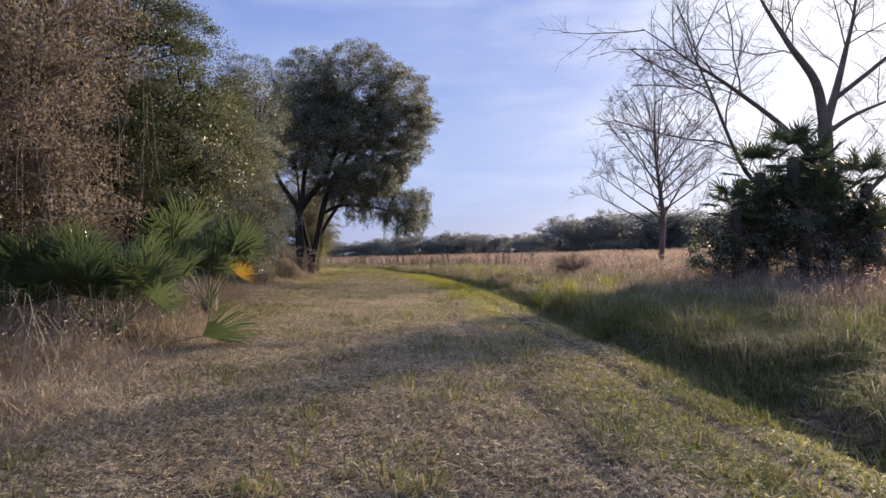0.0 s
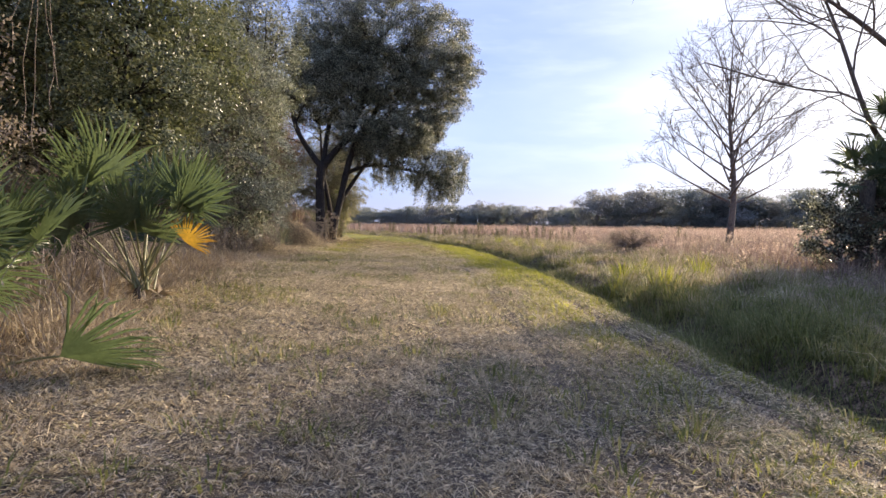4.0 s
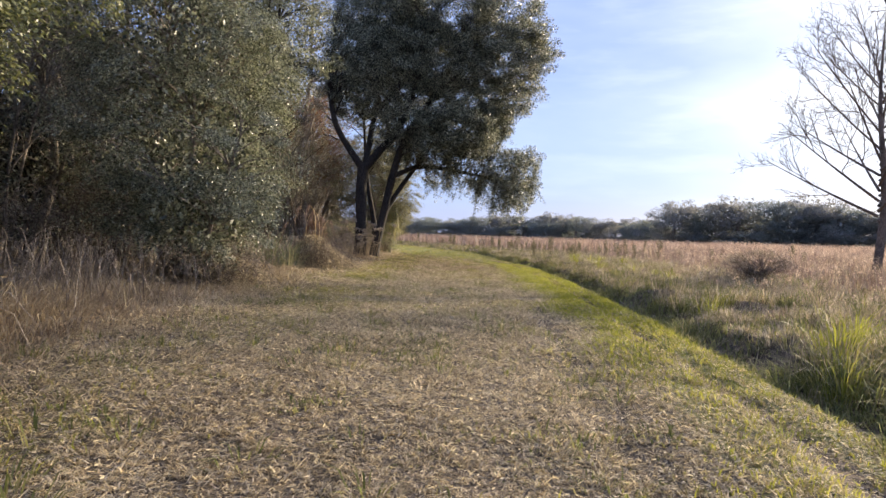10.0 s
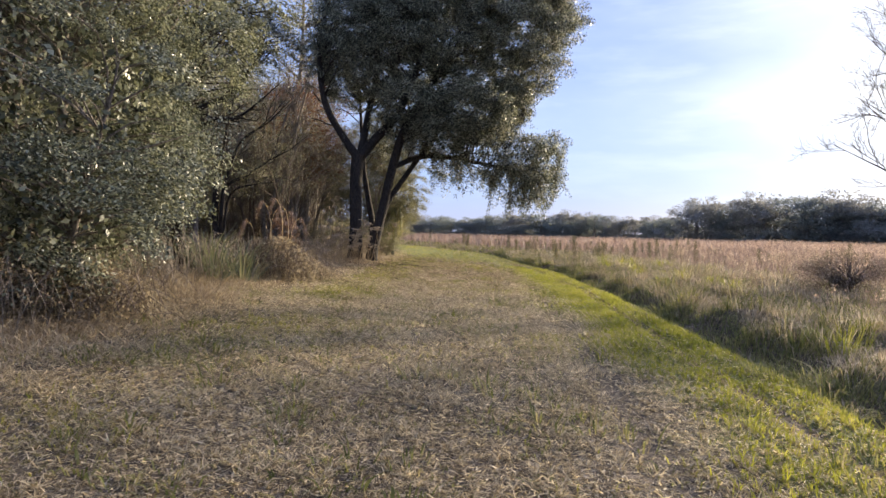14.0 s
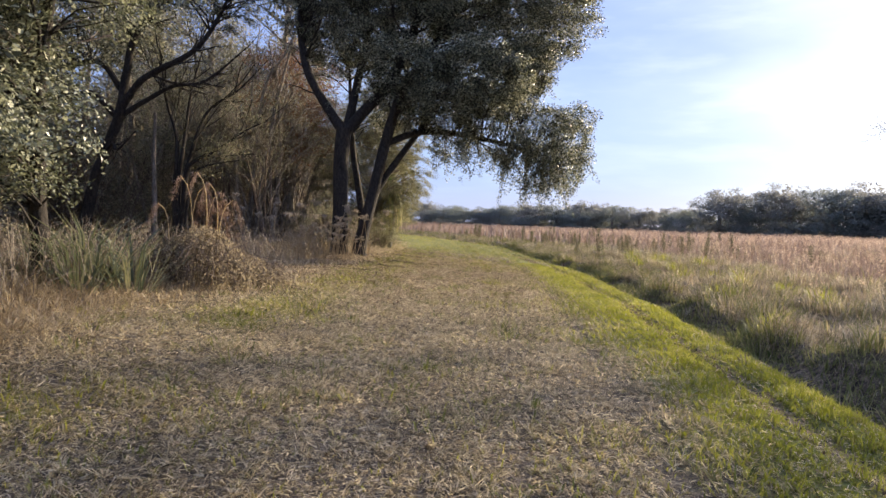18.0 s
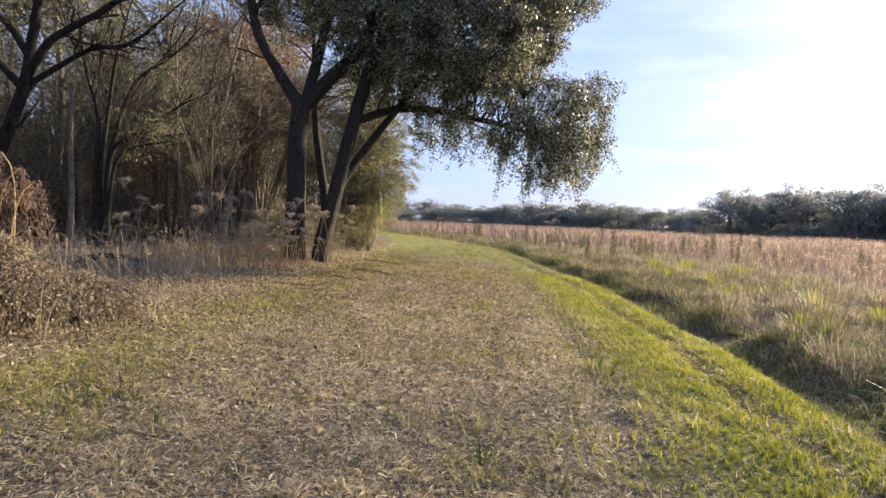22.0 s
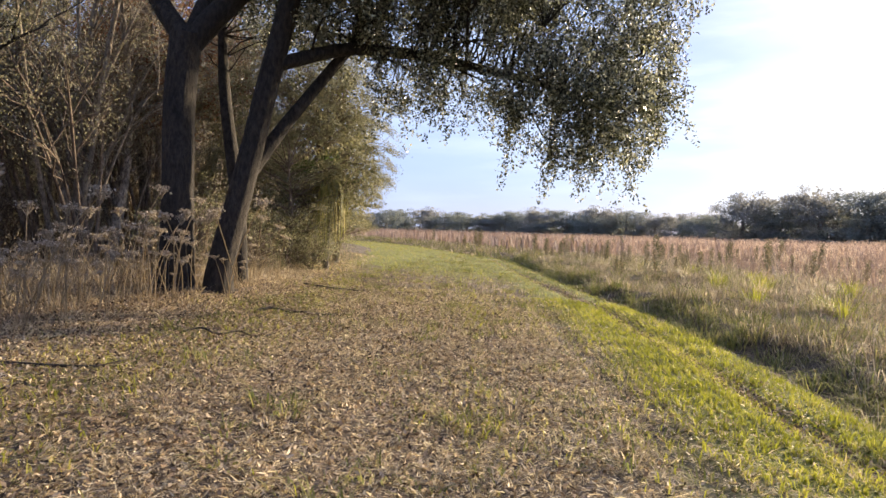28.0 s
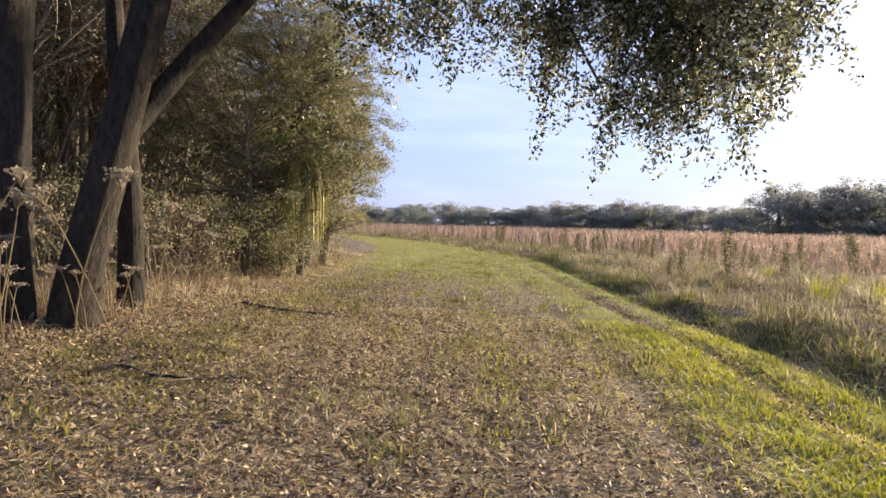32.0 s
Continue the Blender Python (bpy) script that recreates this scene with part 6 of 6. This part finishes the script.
for x, y, height in [(-5.6, 30.0, 1.25), (-5.1, 30.3, 1.0), (-6.0, 30.5, 1.2), (-5.4, 29.5, 0.9), (-6.3, 29.9, 1.0)]:
    tussock(x, y, height, 62, 0.3, 1.15, 0.028, M_CORD, "clump of long grey-green grass blades by brush", group="long grass clumps at the verge")
for x, y, height in [(4.7, 19.9, 0.6), (5.2, 21.0, 0.6), (6.2, 22.4, 0.7), (5.0, 17.8, 0.6), (7.4, 21.6, 0.75), (5.4, 26.5, 0.5), (6.9, 40.4, 0.6), (7.6, 39.2, 0.5), (6.1, 52.8, 0.8), (6.9, 51.9, 0.65), (4.9, 33.0, 0.45), (6.4, 46.0, 0.5), (5.6, 48.4, 0.5), (8.4, 50.0, 0.6), (7.4, 44.6, 0.5), (6.0, 43.2, 0.4), (8.9, 46.6, 0.55), (7.0, 48.0, 0.45), (9.6, 52.6, 0.6), (7.9, 54.2, 0.55), (6.2, 56.0, 0.5), (8.6, 57.5, 0.6), (7.2, 60.0, 0.6), (10.4, 48.6, 0.55), (5.4, 37.4, 0.4), (7.2, 36.2, 0.5)]:
    tussock(x, y, height, 85, 0.3, 0.7, 0.014, M_GREEN, "bright yellow-green grass tussock beyond the ditch", group="green tussocks in the field")
for x, y, height, side in [(-5.15, 32.1, 1.85, 1), (-5.02, 32.0, 2.0, -1), (-4.92, 32.2, 1.75, 1), (-4.8, 32.0, 2.05, -1), (-4.74, 32.25, 1.9, -1), (-4.66, 32.05, 1.6, 1), (-5.4, 31.9, 1.5, -1)]:
    root = tussock(x, y, height * 0.55, 16, 0.1, 0.3, 0.011, M_STRAW, "dry reed with drooping tawny plume", "reed", "plumed reeds at the verge")
    s = np.linspace(0, 1, 10)
    sway = rng.normal() * 0.08
    P = np.stack([side * 0.2 * s ** 7 + sway * s, rng.normal() * 0.06 * s, s * height - 0.12 * s ** 9], 1)
    part("stalk", mesh_of("stalk", *tubes(P[None], np.linspace(0.011, 0.006, 10)[None], 5)), M_STRAW, root)
    q = rng.random((150, 1))
    C = P[-1] + np.array([side * 0.16, 0, 0.0]) * q + np.array([0, 0, -0.42]) * q ** 1.6 + rng.normal(size=(150, 3)) * 0.022
    part("plume", mesh_of("plume", *leaf_quads(C, 0.07, 0.010, rng, 0.9)), M_SEDGE, root)
fern = thing("dead_fern", at(-4.9, 32.45), "withered rust-brown fern hanging among reeds", "fern")
for i in range(7):
    a = i * 0.9 + 0.3
    s = np.linspace(0, 1, 9)
    P = np.stack([np.cos(a) * 0.42 * s ** 1.5, np.sin(a) * 0.3 * s ** 1.5, 1.5 * np.sin(np.minimum(s * 2.2, 1.57)) - 0.85 * np.maximum(s - 0.6, 0) ** 1.1 * 2.0], 1)
    part("frond", mesh_of("frond", *join([tubes(P[None], np.linspace(0.008, 0.003, 9)[None], 3), leaf_quads(np.repeat(P[4:], 18, axis=0) + rng.normal(size=(90, 3)) * 0.04, 0.08, 0.016, rng, 0.8)])), M_FERN, fern)


def brush_heap(x, y, radius, height):
    """A heap of cut dead vines."""
    root = thing("brush_heap", at(x, y), "heap of dead brown vines and twigs on the verge", "brush heap")
    k = 320
    a = rng.uniform(0, 6.28, k)
    c = np.stack([rng.normal(size=k) * radius * 0.4, rng.normal(size=k) * radius * 0.4, rng.random(k) * height * 0.5], 1)
    s = np.linspace(-1, 1, 5)[None, :, None]
    P = c[:, None] + np.stack([np.cos(a), np.sin(a), 0 * a], 1)[:, None] * s * rng.uniform(0.15, 0.55, (k, 1, 1)) + np.array([0, 0, 1.0]) * ((1 - s * s) * rng.uniform(0.05, height * 0.55, (k, 1, 1)))
    tagged(part("twigwork", mesh_of("twigwork", *tubes(P + rng.normal(size=P.shape) * 0.02, np.full((k, 5), 0.005), 3)), M_BARK_BROWN, root), kind="stuff")
    m = int(9000 * radius)
    C = np.stack([rng.normal(size=m) * radius * 0.5, rng.normal(size=m) * radius * 0.5, rng.random(m) ** 0.5 * height], 1)
    C[:, 2] *= np.exp(-(C[:, 0] ** 2 + C[:, 1] ** 2) / radius ** 2)
    part("dead_foliage", mesh_of("dead_foliage", *leaf_quads(C, 0.05, 0.024, rng)), M_WEED, root)
    V, F = tufts(x + rng.normal(size=60) * radius * 0.5, y + rng.normal(size=60) * radius * 0.5, 8, 0.06, rng.uniform(0.3, 0.6, 60) * height + 0.15, 0.6, 0.008, rng)
    tagged(part("dry_grass", mesh_of("dry_grass", V - np.array(at(x, y)), F), M_VERGE_WEED, root), kind="stuff")
    return root


brush_heap(-4.85, 31.9, 1.0, 1.05)
brush_heap(-4.45, 32.9, 0.7, 0.5)
brush_heap(-5.0, 24.6, 1.1, 0.7)


def fallen_branch(points, radius, label):
    """A branch lying on the grass, with side twigs."""
    base = at(points[0][0], points[0][1])
    root = thing("fallen_branch", base, label, "branch", "fallen branches under the oak")
    line = smooth_line([np.array(at(px, py)) + np.array([0, 0, radius * 0.8 + lift]) - np.array(base) for px, py, lift in points], 5)
    r = np.linspace(radius, radius * 0.4, len(line))
    part("wood", mesh_of("wood", *tubes(line[None], r[None], 7), smooth=True), M_BARK_OAK, root)
    twig = []
    for i in range(3, len(line) - 1, 4):
        d = rng.normal(size=3) * 0.22
        d[2] = abs(d[2]) * 0.25
        twig.append(np.linspace(line[i], line[i] + d, 3))
    for t in twig:
        part("twig", mesh_of("twig", *tubes(t[None], np.array([[radius * 0.4, radius * 0.3, radius * 0.15]]), 4)), M_BARK_BROWN, root)
    return root


fallen_branch([(-3.5, 42.0, 0), (-3.3, 42.22, 0.04), (-3.05, 42.2, 0.0), (-2.8, 42.05, 0.05), (-2.6, 42.2, 0.02), (-2.35, 42.45, 0)], 0.02, "dark crooked fallen branch on leaf litter")
fallen_branch([(-3.5, 39.9, 0), (-3.35, 40.1, 0.04), (-3.1, 40.0, 0.01), (-2.95, 40.22, 0.03), (-2.7, 40.15, 0.0), (-2.55, 40.35, 0.04)], 0.013, "dark crooked fallen branch on leaf litter")
fallen_branch([(-4.2, 46.3, 0), (-3.4, 46.0, 0.02), (-2.8, 46.2, 0)], 0.02, "thin fallen branch on the grass")
fallen_branch([(-4.0, 37.8, 0), (-3.4, 37.9, 0.01), (-3.0, 38.2, 0)], 0.018, "thin fallen branch on the grass")
fallen_branch([(-8.6, 38.6, 0), (-7.8, 38.8, 0.1), (-6.9, 38.7, 0.05)], 0.09, "fallen log lying in the wood's edge")
